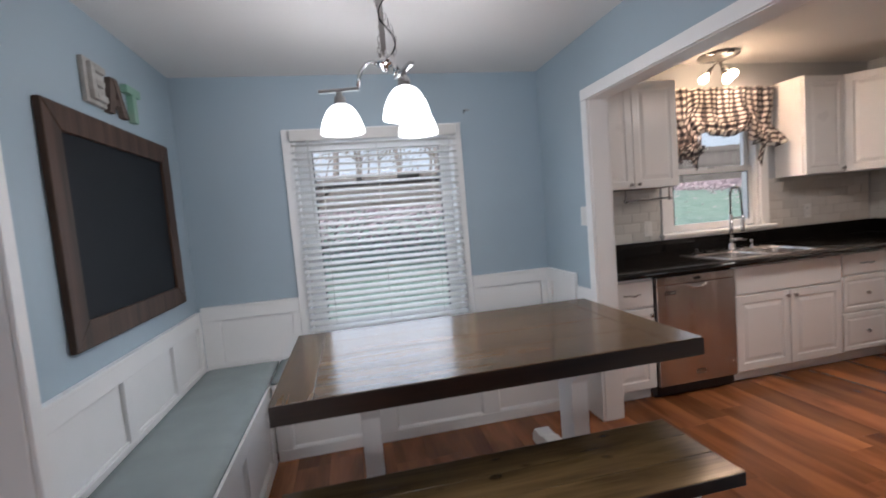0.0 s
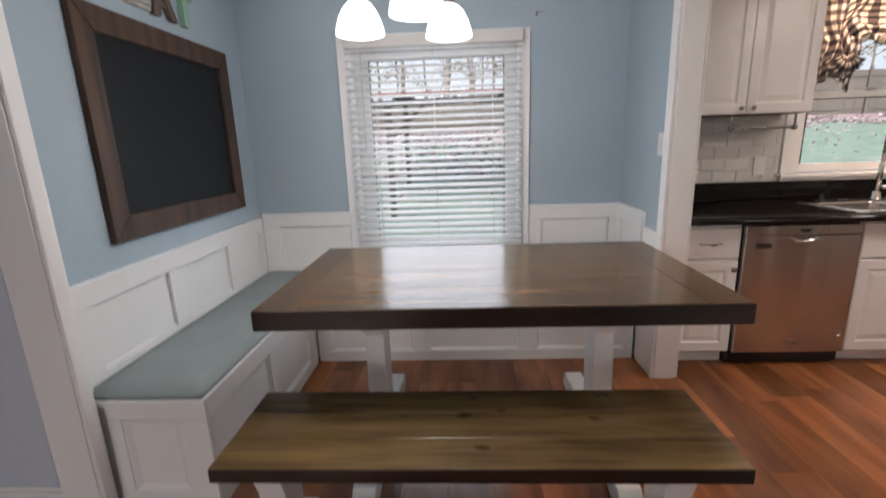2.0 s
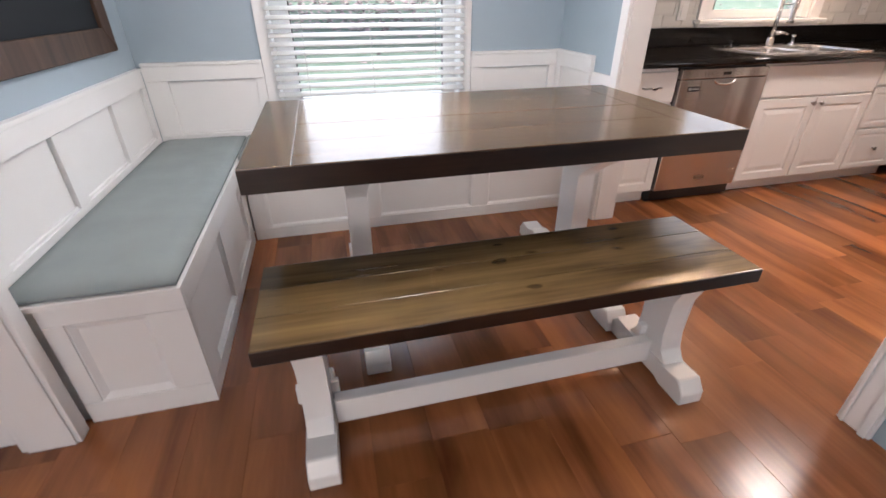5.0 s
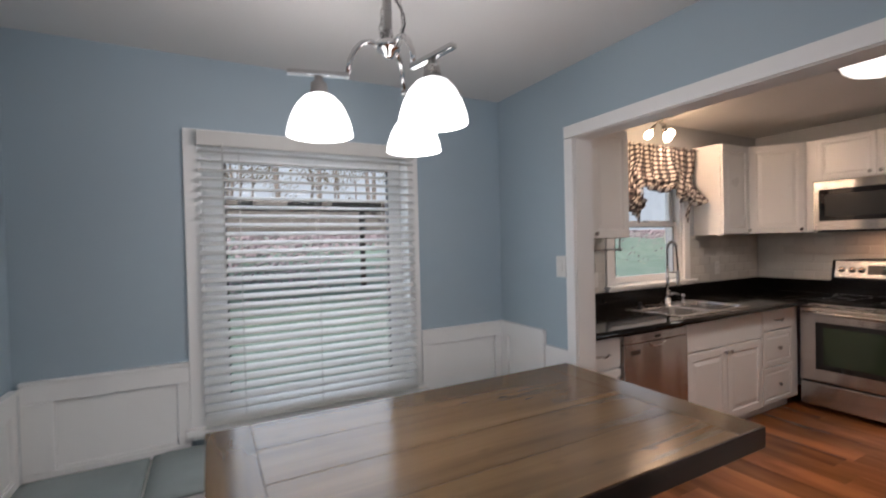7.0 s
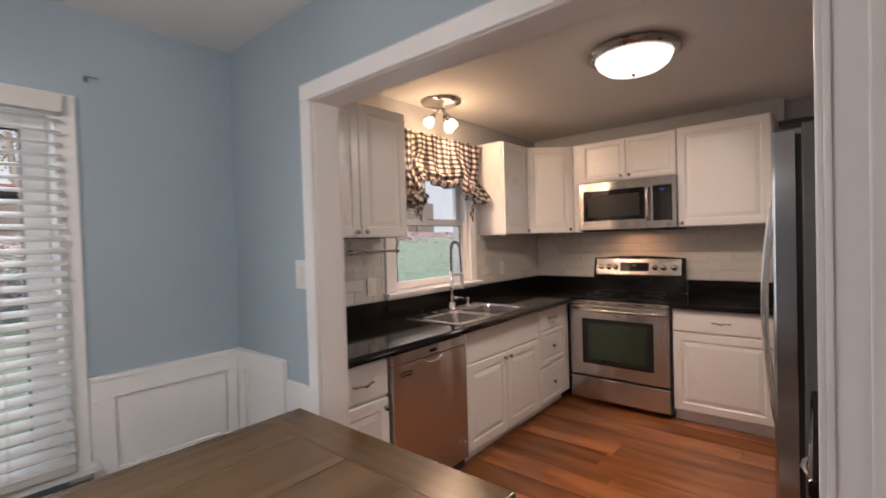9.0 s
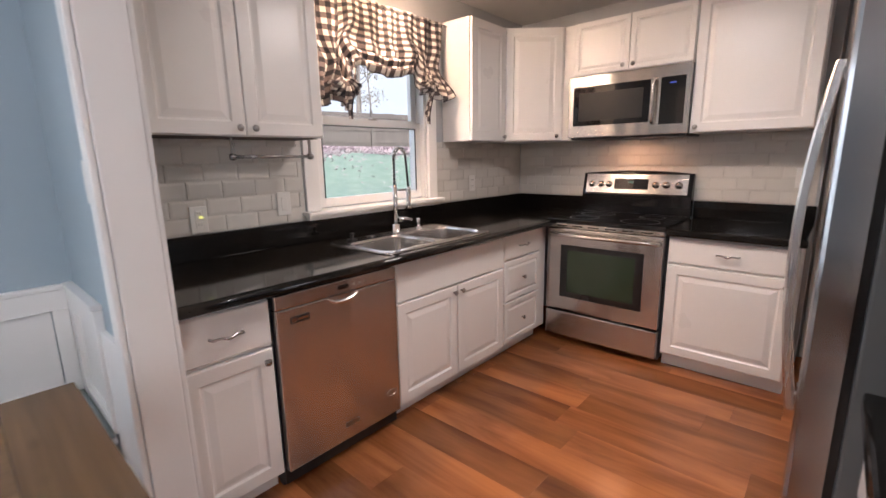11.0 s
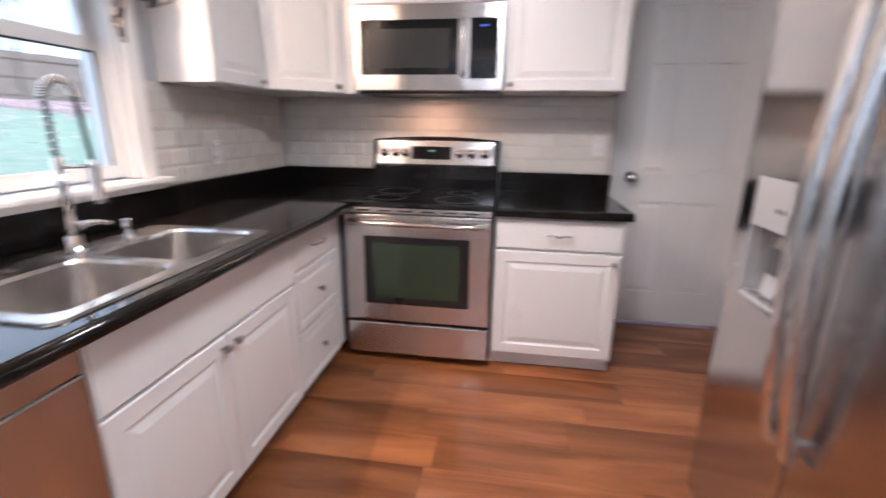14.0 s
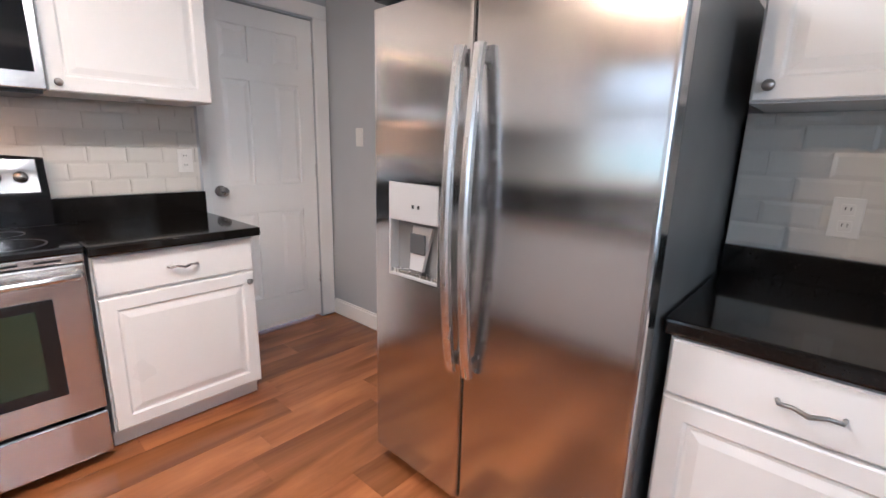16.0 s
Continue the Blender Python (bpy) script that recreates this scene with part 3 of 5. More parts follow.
slat_bm.free()
slat_me.materials.append(BLIND)
zz = 1.835
while zz > 0.60:
    s = new("slat", slat_me)
    s.parent = blind
    s.location = Vector((1.213, -0.054, zz)) - BASE[blind]
    s.rotation_euler = (radians(21 + random.uniform(-1.5, 1.5)), 0, radians(random.uniform(-0.06, 0.06)))
    zz -= 0.0425
part("bottom_rail", box(0.680, 1.747, -0.078, -0.030, 0.566, 0.590, bev=0.004), BLIND, blind)
for lx in (0.85, 1.21, 1.57):
    part("ladder_cord", boxes([(lx, lx + 0.002, -0.0815, -0.080, 0.59, 1.86), (lx, lx + 0.002, -0.028, -0.0265, 0.59, 1.86)]), BLIND, blind)
part("tilt_wand", tube(bmesh.new(), [(0.78, -0.094, 1.87), (0.782, -0.096, 1.25)], 0.004, 6), BLIND, blind)

hook = thing("plant_hook", (1.837, -0.02, 2.02), "small dark metal hook screwed into the blue wall", "hook")
part("prong", tube(bmesh.new(), [(1.837, 0, 2.026), (1.838, -0.012, 2.028), (1.850, -0.026, 2.028), (1.866, -0.034, 2.022), (1.872, -0.034, 2.026)], 0.0035, 8), NICKEL, hook)
part("back_plate", box(1.832, 1.842, -0.004, 0, 2.008, 2.034, bev=0.002), NICKEL, hook)

# blackboard and letters on the left wall
board = thing("chalkboard", (0.0, -0.755, 0.94), "black chalkboard in a wide dark brown wood frame", "chalkboard")
part("writing_surface", box(0.002, 0.014, -1.20, -0.31, 1.02, 1.76), SLATE, board)
W = 0.098
for pts, nm in (([(-1.287, 1.833), (-0.223, 1.833), (-0.223 - W, 1.833 - W), (-1.287 + W, 1.833 - W)], "top_rail"),
                ([(-1.287, 0.948), (-0.223, 0.948), (-0.223 - W, 0.948 + W), (-1.287 + W, 0.948 + W)], "bottom_rail"),
                ([(-1.287, 0.949), (-1.287, 1.832), (-1.287 + W - 0.001, 1.832 - W), (-1.287 + W - 0.001, 0.949 + W)], "side_rail"),
                ([(-0.223, 0.949), (-0.223, 1.832), (-0.223 - W + 0.001, 1.832 - W), (-0.223 - W + 0.001, 0.949 + W)], "side_rail")):
    bm = prism(bmesh.new(), pts, pose(0.028, 0, 0, 0, 0, 90), 0.026)
    bmesh.ops.bevel(bm, geom=bm.edges[:], offset=0.003, segments=1, affect="EDGES")
    part(nm, bm, FRAMEW, board)
mL = pose(0.002, 0, 0, 0, 0, 90)
e = thing("letter_e", (0.0, -0.9, 1.9), "distressed white wooden block carved with letter E", "letter")
part("block", box(0.002, 0.022, -0.975, -0.825, 1.895, 2.075, bev=0.003), WHITEW, e)
part("raised_letter", boxes([(0.0225, 0.040, -0.955, -0.925, 1.912, 2.058), (0.0225, 0.040, -0.924, -0.845, 2.030, 2.058), (0.0225, 0.040, -0.924, -0.860, 1.972, 1.998), (0.0225, 0.040, -0.924, -0.845, 1.912, 1.940)], 0.002), WHITEW, e)
a = thing("letter_a", (0.0, -0.73, 1.9), "rustic brown wooden letter A", "letter")
bm = bmesh.new()
prism(bm, [(-0.815, 1.89), (-0.765, 1.89), (-0.725, 2.05), (-0.775, 2.05)], pose(0.026, 0, 0, 0, 0, 90), 0.024)
prism(bm, [(-0.690, 1.89), (-0.645, 1.89), (-0.722, 2.05), (-0.760, 2.05)], pose(0.029, 0, 0, 0, 0, 90), 0.024)
prism(bm, [(-0.78, 1.935), (-0.68, 1.935), (-0.69, 1.962), (-0.765, 1.962)], pose(0.024, 0, 0, 0, 0, 90), 0.02)
part("letter", bm, BROWNW, a)
tt = thing("letter_t", (0.0, -0.56, 1.9), "pale green metal letter T", "letter")
part("letter", boxes([(0.002, 0.032, -0.640, -0.500, 2.022, 2.060), (0.002, 0.0315, -0.590, -0.550, 1.89, 2.0215)], 0.003), GREENM, tt)


def switch_plate(m, label, category, kind_):
    t = thing(category.replace(" ", "_"), m.translation, label, category)
    part("plate", box(-0.036, 0.036, -0.006, 0, -0.058, 0.058, bev=0.003, m=m), PLATE, t)
    if kind_ == "switch":
        part("toggle", box(-0.016, 0.016, -0.010, -0.0062, -0.033, 0.033, bev=0.002, m=m), PLATE, t)
    else:
        for z in (-0.024, 0.024):
            r = part("receptacle", box(-0.016, 0.016, -0.0085, -0.0062, z - 0.016, z + 0.016, bev=0.003, m=m), PLATE, t)
            part("slot", box(-0.007, -0.005, -0.0092, -0.0087, z - 0.002, z + 0.008, m=m), BLACK, r)
            part("slot", box(0.005, 0.007, -0.0092, -0.0087, z - 0.002, z + 0.008, m=m), BLACK, r)
    return t


switch_plate(pose(2.389, -0.560, 1.245, 0, 0, -90), "white light switch on the blue wall", "light switch", "switch")
switch_plate(pose(5.30, -2.879, 1.29, 0, 0, 180), "white light switch on the grey wall", "light switch", "switch")

# table and bench
table = thing("dining_table", (1.475, -1.16, 0), "dark walnut stained plank table on white trestles", "table")
TX0, TX1, TY0, TY1, TZ = 0.685, 2.262, -1.602, -0.718, 0.780
part("breadboard_end", box(TX0, TX0 + 0.135, TY0, TY1, TZ - 0.068, TZ, bev=0.002), TOPEND, table)
part("breadboard_end", box(TX1 - 0.135, TX1, TY0, TY1, TZ - 0.068, TZ, bev=0.002), TOPEND, table)
for i in range(4):
    w = (TY1 - TY0) / 4
    part("top_plank", box(TX0 + 0.1355, TX1 - 0.1355, TY0 + i * w + 0.0006, TY0 + (i + 1) * w - 0.0006, TZ - 0.068, TZ - 0.0004 * (i % 2), bev=0.0016), TOP, table)


# thin dark strips paint shade onto the long table edges
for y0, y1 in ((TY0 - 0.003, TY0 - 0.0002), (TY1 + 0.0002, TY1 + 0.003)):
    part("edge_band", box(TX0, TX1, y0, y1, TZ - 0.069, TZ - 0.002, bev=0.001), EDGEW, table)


def trestle(parent, x, yc, h, spread, top_w, post_w, th, low, drop):
    """A foot, a post that flares at its head, and curved brackets, standing in the plane of x."""
    m = pose(x + th / 2, yc, 0, 0, 0, 90)
    s, pw = spread / 2, post_w / 2
    flare = top_w / 2 - pw
    foot = [(-s, 0), (-s, 0.045), (-s + 0.03, 0.085), (-s + 0.10, 0.075), (-s + 0.15, low), (s - 0.15, low), (s - 0.10, 0.075), (s - 0.03, 0.085), (s, 0.045), (s, 0), (s - 0.10, 0), (s - 0.13, 0.02), (-s + 0.13, 0.02), (-s + 0.10, 0)]
    bm = prism(bmesh.new(), foot, m, th)
    bmesh.ops.bevel(bm, geom=bm.edges[:], offset=0.004, segments=1, affect="EDGES")
    part("foot", bm, TRIM, parent)
    half = [(pw * 1.7, low + 0.001), (pw * 1.1, low + 0.04), (pw, low + 0.10), (pw, h - drop), (pw + 0.12 * flare, h - drop * 0.84), (pw + 0.35 * flare, h - drop * 0.64),
            (pw + 0.62 * flare, h - drop * 0.44), (pw + 0.9 * flare, h - drop * 0.26), (pw + flare, h - drop * 0.16), (pw + flare, h)]
    post = [(-a, z) for a, z in half] + half[::-1]
    m2 = pose(x + th / 2 - 0.004, yc, 0, 0, 0, 90)
    bm = prism(bmesh.new(), post, m2, th - 0.008)
    bmesh.ops.bevel(bm, geom=bm.edges[:], offset=0.003, segments=1, affect="EDGES")
    part("post", bm, TRIM, parent)
    return m


for tx in (0.995, 1.935):
    trestle(table, tx, -1.16, TZ - 0.092, 0.88, 0.56, 0.13, 0.086, 0.095, 0.17)
    part("cleat", box(tx - 0.043, tx + 0.043, -1.545, -0.775, TZ - 0.0915, TZ - 0.0685, bev=0.004), TRIM, table)

seat = thing("trestle_bench", (1.385, -1.77, 0), "brown stained knotty pine bench on white trestles", "bench")
BX0, BX1, BY0, BY1, BZ = 0.695, 2.078, -1.952, -1.585, 0.480
for i in range(3):
    w = (BY1 - BY0) / 3
    part("seat_plank", box(BX0, BX1, BY0 + i * w + 0.0006, BY0 + (i + 1) * w - 0.0006, BZ - 0.042, BZ, bev=0.0018), SEATW, seat)
# dark strip paints shade onto the front edge of the seat
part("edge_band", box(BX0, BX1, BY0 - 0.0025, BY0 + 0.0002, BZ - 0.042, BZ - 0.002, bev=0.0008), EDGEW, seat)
for bx in (0.800, 1.955):
    trestle(seat, bx, -1.785, BZ - 0.043, 0.40, 0.21, 0.115, 0.085, 0.08, 0.15)
    part("stretcher_cleat", box(bx - 0.062, bx + 0.062, -1.768, -1.745, 0.10, 0.165, bev=0.004), TRIM, seat)
part("stretcher", box(0.844, 1.911, -1.812, -1.772, 0.040, 0.130, bev=0.004), TRIM, seat)

# chandelier
ch = thing("chandelier", (1.195, -1.145, CEIL_D), "brushed nickel chandelier with three lit opal glass shades", "chandelier")
HX, HY, HZ = 1.195, -1.145, 1.965
part("canopy", lathe(bmesh.new(), pose(HX, HY, CEIL_D), [(0.0, -0.03), (0.03, -0.03), (0.06, -0.012), (0.065, 0.0)], 24), NICKEL, ch, smooth=True)
part("stem", boxes([(HX - 0.011, HX + 0.011, HY - 0.008, HY + 0.008, HZ, CEIL_D - 0.028)], 0.002), NICKEL, ch)
part("hub", lathe(bmesh.new(), pose(HX, HY, HZ), [(0, -0.035), (0.014, -0.03), (0.02, -0.012), (0.034, -0.008), (0.036, 0.012), (0.02, 0.02), (0.014, 0.05), (0.0, 0.052)], 20), CHROME, ch, smooth=True)
for sx, sy in SHADES:
    d = Vector((sx - HX, sy - HY, 0))
    L = d.length
    d.normalize()
    side = Vector((-d.y, d.x, 0))
    P = lambda r, z: Vector((HX, HY, z)) + d * r
    arc = [P(0.02, HZ - 0.005), P(0.05, HZ + 0.012), P(0.075, HZ + 0.008), P(0.097, HZ - 0.014), P(0.112, HZ - 0.045), P(0.120, HZ - 0.085)]
    part("arm", tube(bmesh.new(), arc, 0.008, 10), CHROME, ch, smooth=True)
    m = Matrix.Translation((HX, HY, 0)) @ Matrix.Rotation(math.atan2(d.y, d.x), 4, "Z")
    part("bar", box(L - 0.085, L + 0.085, -0.010, 0.010, HZ - 0.098, HZ - 0.084, bev=0.003, m=m), CHROME, ch)
    part("socket", lathe(bmesh.new(), pose(sx, sy, 0), [(0.0, HZ - 0.099), (0.012, HZ - 0.1), (0.012, HZ - 0.112), (0.022, HZ - 0.118), (0.025, HZ - 0.145), (0.025, HZ - 0.152), (0, HZ - 0.152)], 16), NICKEL, ch, smooth=True)
    z0 = 1.699
    prof = [(0.022, z0 + 0.118), (0.043, z0 + 0.108), (0.062, z0 + 0.087), (0.079, z0 + 0.054), (0.089, z0 + 0.022), (0.092, z0), (0.089, z0), (0.086, z0 + 0.022), (0.076, z0 + 0.054), (0.060, z0 + 0.084), (0.041, z0 + 0.104), (0.022, z0 + 0.114)]
    sh = part("shade", lathe(bmesh.new(), pose(sx, sy, 0), prof, 32), SHADE, ch, "lit white opal glass shade", smooth=True)
    sh.visible_shadow = False
# chain and cord draped beside the stem
for k, (ox, oy) in enumerate(((0.03, 0.005), (-0.018, 0.004))):
    bm = bmesh.new()
    z, i = HZ + 0.03, 0
    while z < CEIL_D - 0.03:
        t = (z - HZ) / (CEIL_D - HZ)
        cx = HX + ox * (1 - t) + (0.03 * math.sin(t * 5.0) if k == 0 else -0.004 * math.sin(t * 9))
        pts = []
        for j in range(10):
            a = 2 * math.pi * j / 10
            u, v = 0.006 * math.cos(a), 0.015 * math.sin(a)
            pts.append((cx + (u if i % 2 else 0), HY + oy + (0 if i % 2 else u), z + v))
        tube(bm, pts, 0.0016, 5, close=True)
        z += 0.023
        i += 1
    part("chain", bm, NICKEL, ch)
tube_pts = [(HX + 0.02 + 0.03 * math.sin(k * 0.7), HY - 0.015, HZ + 0.02 + k * 0.026) for k in range(12)]
part("cord", tube(bmesh.new(), tube_pts, 0.003, 6), BLACK, ch)
# ---- kitchen ----
def knob(parent, m):
    part("knob", lathe(bmesh.new(), m @ pose(0, 0, 0, 90), [(0.0, 0.026), (0.010, 0.025), (0.0145, 0.020), (0.013, 0.015), (0.006, 0.011), (0.0055, 0.0), (0, 0)], 14), NICKEL, parent, "round nickel knob", smooth=True)


def pull(parent, m, w=0.11):
    pts = [(-w / 2, 0, 0), (-w / 2 + 0.004, -0.020, 0), (-w / 4, -0.027, 0.004), (0, -0.030, -0.004), (w / 4, -0.027, 0.004), (w / 2 - 0.004, -0.020, 0), (w / 2, 0, 0)]
    part("pull", tube(bmesh.new(), [m @ Vector(p) for p in pts], [0.005, 0.005, 0.0045, 0.006, 0.0045, 0.005, 0.005], 8), NICKEL, parent, "wavy nickel pull", smooth=True)


def door(parent, m, w, h, knob_at=None, prof=RAISED, name="door"):
    d = part(name, rings(bmesh.new(), m, w, h, prof), CAB, parent)
    if knob_at:
        knob(d, m @ pose(knob_at[0], -0.019, knob_at[1]))
    return d


def drawer(parent, m, w, h, hw, prof=FLATD, name="drawer_front"):
    d = part(name, rings(bmesh.new(), m, w, h, prof), CAB, parent)
    if hw == "pull":
        pull(d, m @ pose(w / 2, -0.019, h / 2))
    elif hw == "knob":
        knob(d, m @ pose(w / 2, -0.019, h / 2))
    return d


FY, FX = -0.532, 4.922   # cabinet box fronts
base1 = thing("base_cabinet", (2.68, -0.25, 0), "white base cabinet with one drawer and one door", "cabinet", "kitchen cabinets")
part("body", boxes([(2.518, 2.848, FY, 0.045, 0.085, 0.823), (2.518, 2.848, FY + 0.06, 0.045, 0, 0.0845)]), CAB, base1)
drawer(base1, pose(2.528, FY - 0.001, 0.635), 0.315, 0.165, "pull")
door(base1, pose(2.528, FY - 0.001, 0.095), 0.315, 0.525, (0.285, 0.48))

sinkb = thing("sink_cabinet", (3.91, -0.25, 0), "white sink base cabinet with two raised panel doors", "cabinet", "kitchen cabinets")
part("body", boxes([(3.460, 4.366, FY, 0.045, 0.085, 0.690), (3.460, 4.366, FY + 0.06, 0.045, 0, 0.0845), (3.460, 4.366, FY, FY + 0.02, 0.6905, 0.823), (3.460, 3.478, FY + 0.021, 0.045, 0.6905, 0.823), (4.348, 4.366, FY + 0.021, 0.045, 0.6905, 0.823)]), CAB, sinkb)
drawer(sinkb, pose(3.466, FY - 0.001, 0.622), 0.894, 0.185, "", name="false_front")
door(sinkb, pose(3.466, FY - 0.001, 0.092), 0.443, 0.520, (0.415, 0.485))
door(sinkb, pose(3.915, FY - 0.001, 0.092), 0.445, 0.520, (0.028, 0.485))

drawb = thing("drawer_cabinet", (4.6, -0.25, 0), "white base cabinet with three drawers", "cabinet", "kitchen cabinets")
part("body", boxes([(4.368, 4.915, FY, 0.045, 0.085, 0.823), (4.368, 4.88, FY + 0.06, 0.045, 0, 0.0845)]), CAB, drawb)
drawer(drawb, pose(4.374, FY - 0.001, 0.660), 0.425, 0.150, "pull")
drawer(drawb, pose(4.374, FY - 0.001, 0.388), 0.425, 0.258, "knob", SMALLR)
drawer(drawb, pose(4.374, FY - 0.001, 0.100), 0.425, 0.274, "knob", SMALLR)

MR = lambda y, z: pose(FX - 0.001, y, z, 0, 0, RANGE_SIDE)
base2 = thing("base_cabinet", (5.2, -1.64, 0), "white end cabinet with drawer and raised panel door", "cabinet", "kitchen cabinets")
part("body", boxes([(FX, 5.495, -1.945, -1.335, 0.085, 0.823), (FX + 0.055, 5.495, -1.945, -1.335, 0, 0.0845)]), CAB, base2)
drawer(base2, MR(-1.342, 0.665), 0.595, 0.150, "pull")
door(base2, MR(-1.342, 0.098), 0.595, 0.555, (0.565, 0.515))

MF = lambda x, z, y=-2.156: pose(x, y, z, 0, 0, FRIDGE_SIDE)
base3 = thing("base_cabinet", (2.84, -2.4, 0), "white base cabinet beside the refrigerator", "cabinet", "kitchen cabinets")
part("body", boxes([(2.53, 3.158, -2.755, -2.158, 0.085, 0.823), (2.53, 3.158, -2.755, -2.22, 0, 0.0845)]), CAB, base3)
drawer(base3, MF(3.152, 0.672), 0.545, 0.143, "pull")
door(base3, MF(3.152, 0.098), 0.545, 0.565, (0.51, 0.52))

# worktops with splash upstands
wt = thing("worktop", (3.6, -0.3, 0.825), "polished black speckled granite worktop with upstand", "worktop")
for r in ((2.52, 3.425, -0.600, 0.045), (4.210, 4.855, -0.600, 0.045), (3.4252, 4.2098, -0.600, -0.545), (3.4252, 4.2098, -0.102, 0.045)):
    part("slab", box(*r, 0.8255, 0.865), STONE, wt)
part("corner_slab", box(4.8552, 5.495, -0.560, 0.045, 0.8255, 0.865), STONE, wt)
part("edge_nosing", tube(bmesh.new(), [(2.52, -0.600, 0.845), (4.86, -0.600, 0.845)], 0.0195, 12), STONE, wt, smooth=True)
part("upstand", box(2.52, 5.47, 0.026, 0.0455, 0.866, 0.978, bev=0.003), STONE, wt)
part("upstand", box(5.471, 5.4955, -0.555, 0.0455, 0.866, 0.978, bev=0.003), STONE, wt)
wt2 = thing("worktop", (5.2, -1.65, 0.825), "polished black granite worktop beside the range", "worktop")
part("slab", box(4.872, 5.495, -1.968, -1.328, 0.8255, 0.865, bev=0.008), STONE, wt2)
part("upstand", box(5.471, 5.4955, -1.966, -1.328, 0.866, 0.978, bev=0.003), STONE, wt2)
wt3 = thing("worktop", (2.84, -2.4, 0.825), "polished black granite worktop beside the refrigerator", "worktop")
part("slab", box(2.52, 3.172, -2.755, -2.122, 0.8255, 0.865, bev=0.008), STONE, wt3)
part("upstand", box(2.52, 3.172, -2.7555, -2.735, 0.866, 0.955, bev=0.003), STONE, wt3)

# upper cabinets
UY, UX = -0.186, 5.17
up1 = thing("wall_cabinet", (2.94, -0.08, 1.39), "white two door wall cabinet beside the window", "cabinet", "kitchen cabinets")
part("body", box(2.518, 3.362, UY, 0.048, 1.392, 2.150), CAB, up1)
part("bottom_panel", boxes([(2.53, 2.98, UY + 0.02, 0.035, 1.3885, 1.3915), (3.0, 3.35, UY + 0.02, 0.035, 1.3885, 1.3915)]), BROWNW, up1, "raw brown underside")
door(up1, pose(2.625, UY - 0.001, 1.394), 0.368, 0.752, (0.338, 0.03))
door(up1, pose(2.996, UY - 0.001, 1.394), 0.364, 0.752, (0.03, 0.03))
up2 = thing("wall_cabinet", (4.69, -0.08, 1.40), "white single door wall cabinet", "cabinet", "kitchen cabinets")
part("body", box(4.492, 4.885, UY, 0.048, 1.398, 2.158), CAB, up2)
door(up2, pose(4.498, UY - 0.001, 1.400), 0.386, 0.755, (0.355, 0.03))
up3 = thing("corner_wall_cabinet", (5.2, -0.2, 1.40), "white diagonal corner wall cabinet", "cabinet", "kitchen cabinets")
bm = bmesh.new()
prism(bm, [(4.887, 0.048), (5.495, 0.048), (5.495, -0.500), (UX, -0.500), (4.887, UY)], Matrix(((1, 0, 0, 0), (0, 0, 1, 0), (0, 1, 0, 1.398), (0, 0, 0, 1))), 0.76)
part("body", bm, CAB, up3)
dv = Vector((UX - 4.887, -0.500 - UY))
ang = math.degrees(math.atan2(dv.y, dv.x))
door(up3, pose(4.887, UY, 1.400, 0, 0, ang) @ pose(0.012, -0.001, 0), dv.length - 0.024, 0.755, (dv.length - 0.06, 0.03))
up4 = thing("wall_cabinet", (5.3, -0.94, 1.82), "white short wall cabinet above the microwave", "cabinet", "kitchen cabinets")
part("body", box(UX, 5.495, -1.328, -0.502, 1.815, 2.158), CAB, up4)
door(up4, pose(UX - 0.001, -0.585, 1.822, 0, 0, RANGE_SIDE), 0.366, 0.334, (0.335, 0.03), SMALLR)
door(up4, pose(UX - 0.001, -0.955, 1.822, 0, 0, RANGE_SIDE), 0.370, 0.334, (0.03, 0.03), SMALLR)
part("filler_strip", box(UX - 0.0005, UX + 0.05, -0.566, -0.502, 1.398, 1.8145), CAB, up4)
up5 = thing("wall_cabinet", (5.3, -1.62, 1.41), "white single door wall cabinet beside the microwave", "cabinet", "kitchen cabinets")
part("body", box(UX, 5.495, -1.918, -1.332, 1.412, 2.165), CAB, up5)
door(up5, pose(UX - 0.001, -1.336, 1.414, 0, 0, RANGE_SIDE), 0.578, 0.750, (0.03, 0.03))
up6 = thing("wall_cabinet", (2.8, -2.6, 1.375), "white wall cabinet above the small counter", "cabinet", "kitchen cabinets")
part("body", box(2.52, 3.125, -2.757, -2.442, 1.375, 2.16), CAB, up6)
door(up6, MF(3.120, 1.380, -2.441), 0.590, 0.775, (0.035, 0.035))
for px, py in ((5.25, -1.64), (4.72, -0.05), (5.2, -0.3)):
    t = thing("puck_light", (px, py, 1.40), "small white puck light under the wall cabinet", "puck light", "puck lights")
    part("housing", lathe(bmesh.new(), pose(px, py, 1.411 if px > 5.22 else 1.397), [(0.0, -0.012), (0.022, -0.012), (0.030, -0.006), (0.032, 0.0), (0, 0)], 18), PLATE, t, smooth=True)

bar = thing("towel_bar", (3.12, -0.13, 1.32), "brushed nickel towel bar hung under the wall cabinet", "towel bar")
part("rail", tube(bmesh.new(), [(2.945, -0.165, 1.310), (3.305, -0.165, 1.310)], 0.0075, 12), NICKEL, bar, smooth=True)
for ex in (2.945, 3.305):
    part("finial", lathe(bmesh.new(), pose(ex - 0.014, -0.165, 1.310, 0, 90), [(0, 0), (0.012, 0.002), (0.016, 0.014), (0.012, 0.026), (0, 0.028)], 14), NICKEL, bar, smooth=True)
    part("bracket", box(ex - 0.006, ex + 0.006, -0.168, -0.162, 1.316, 1.3884, bev=0.001), NICKEL, bar)

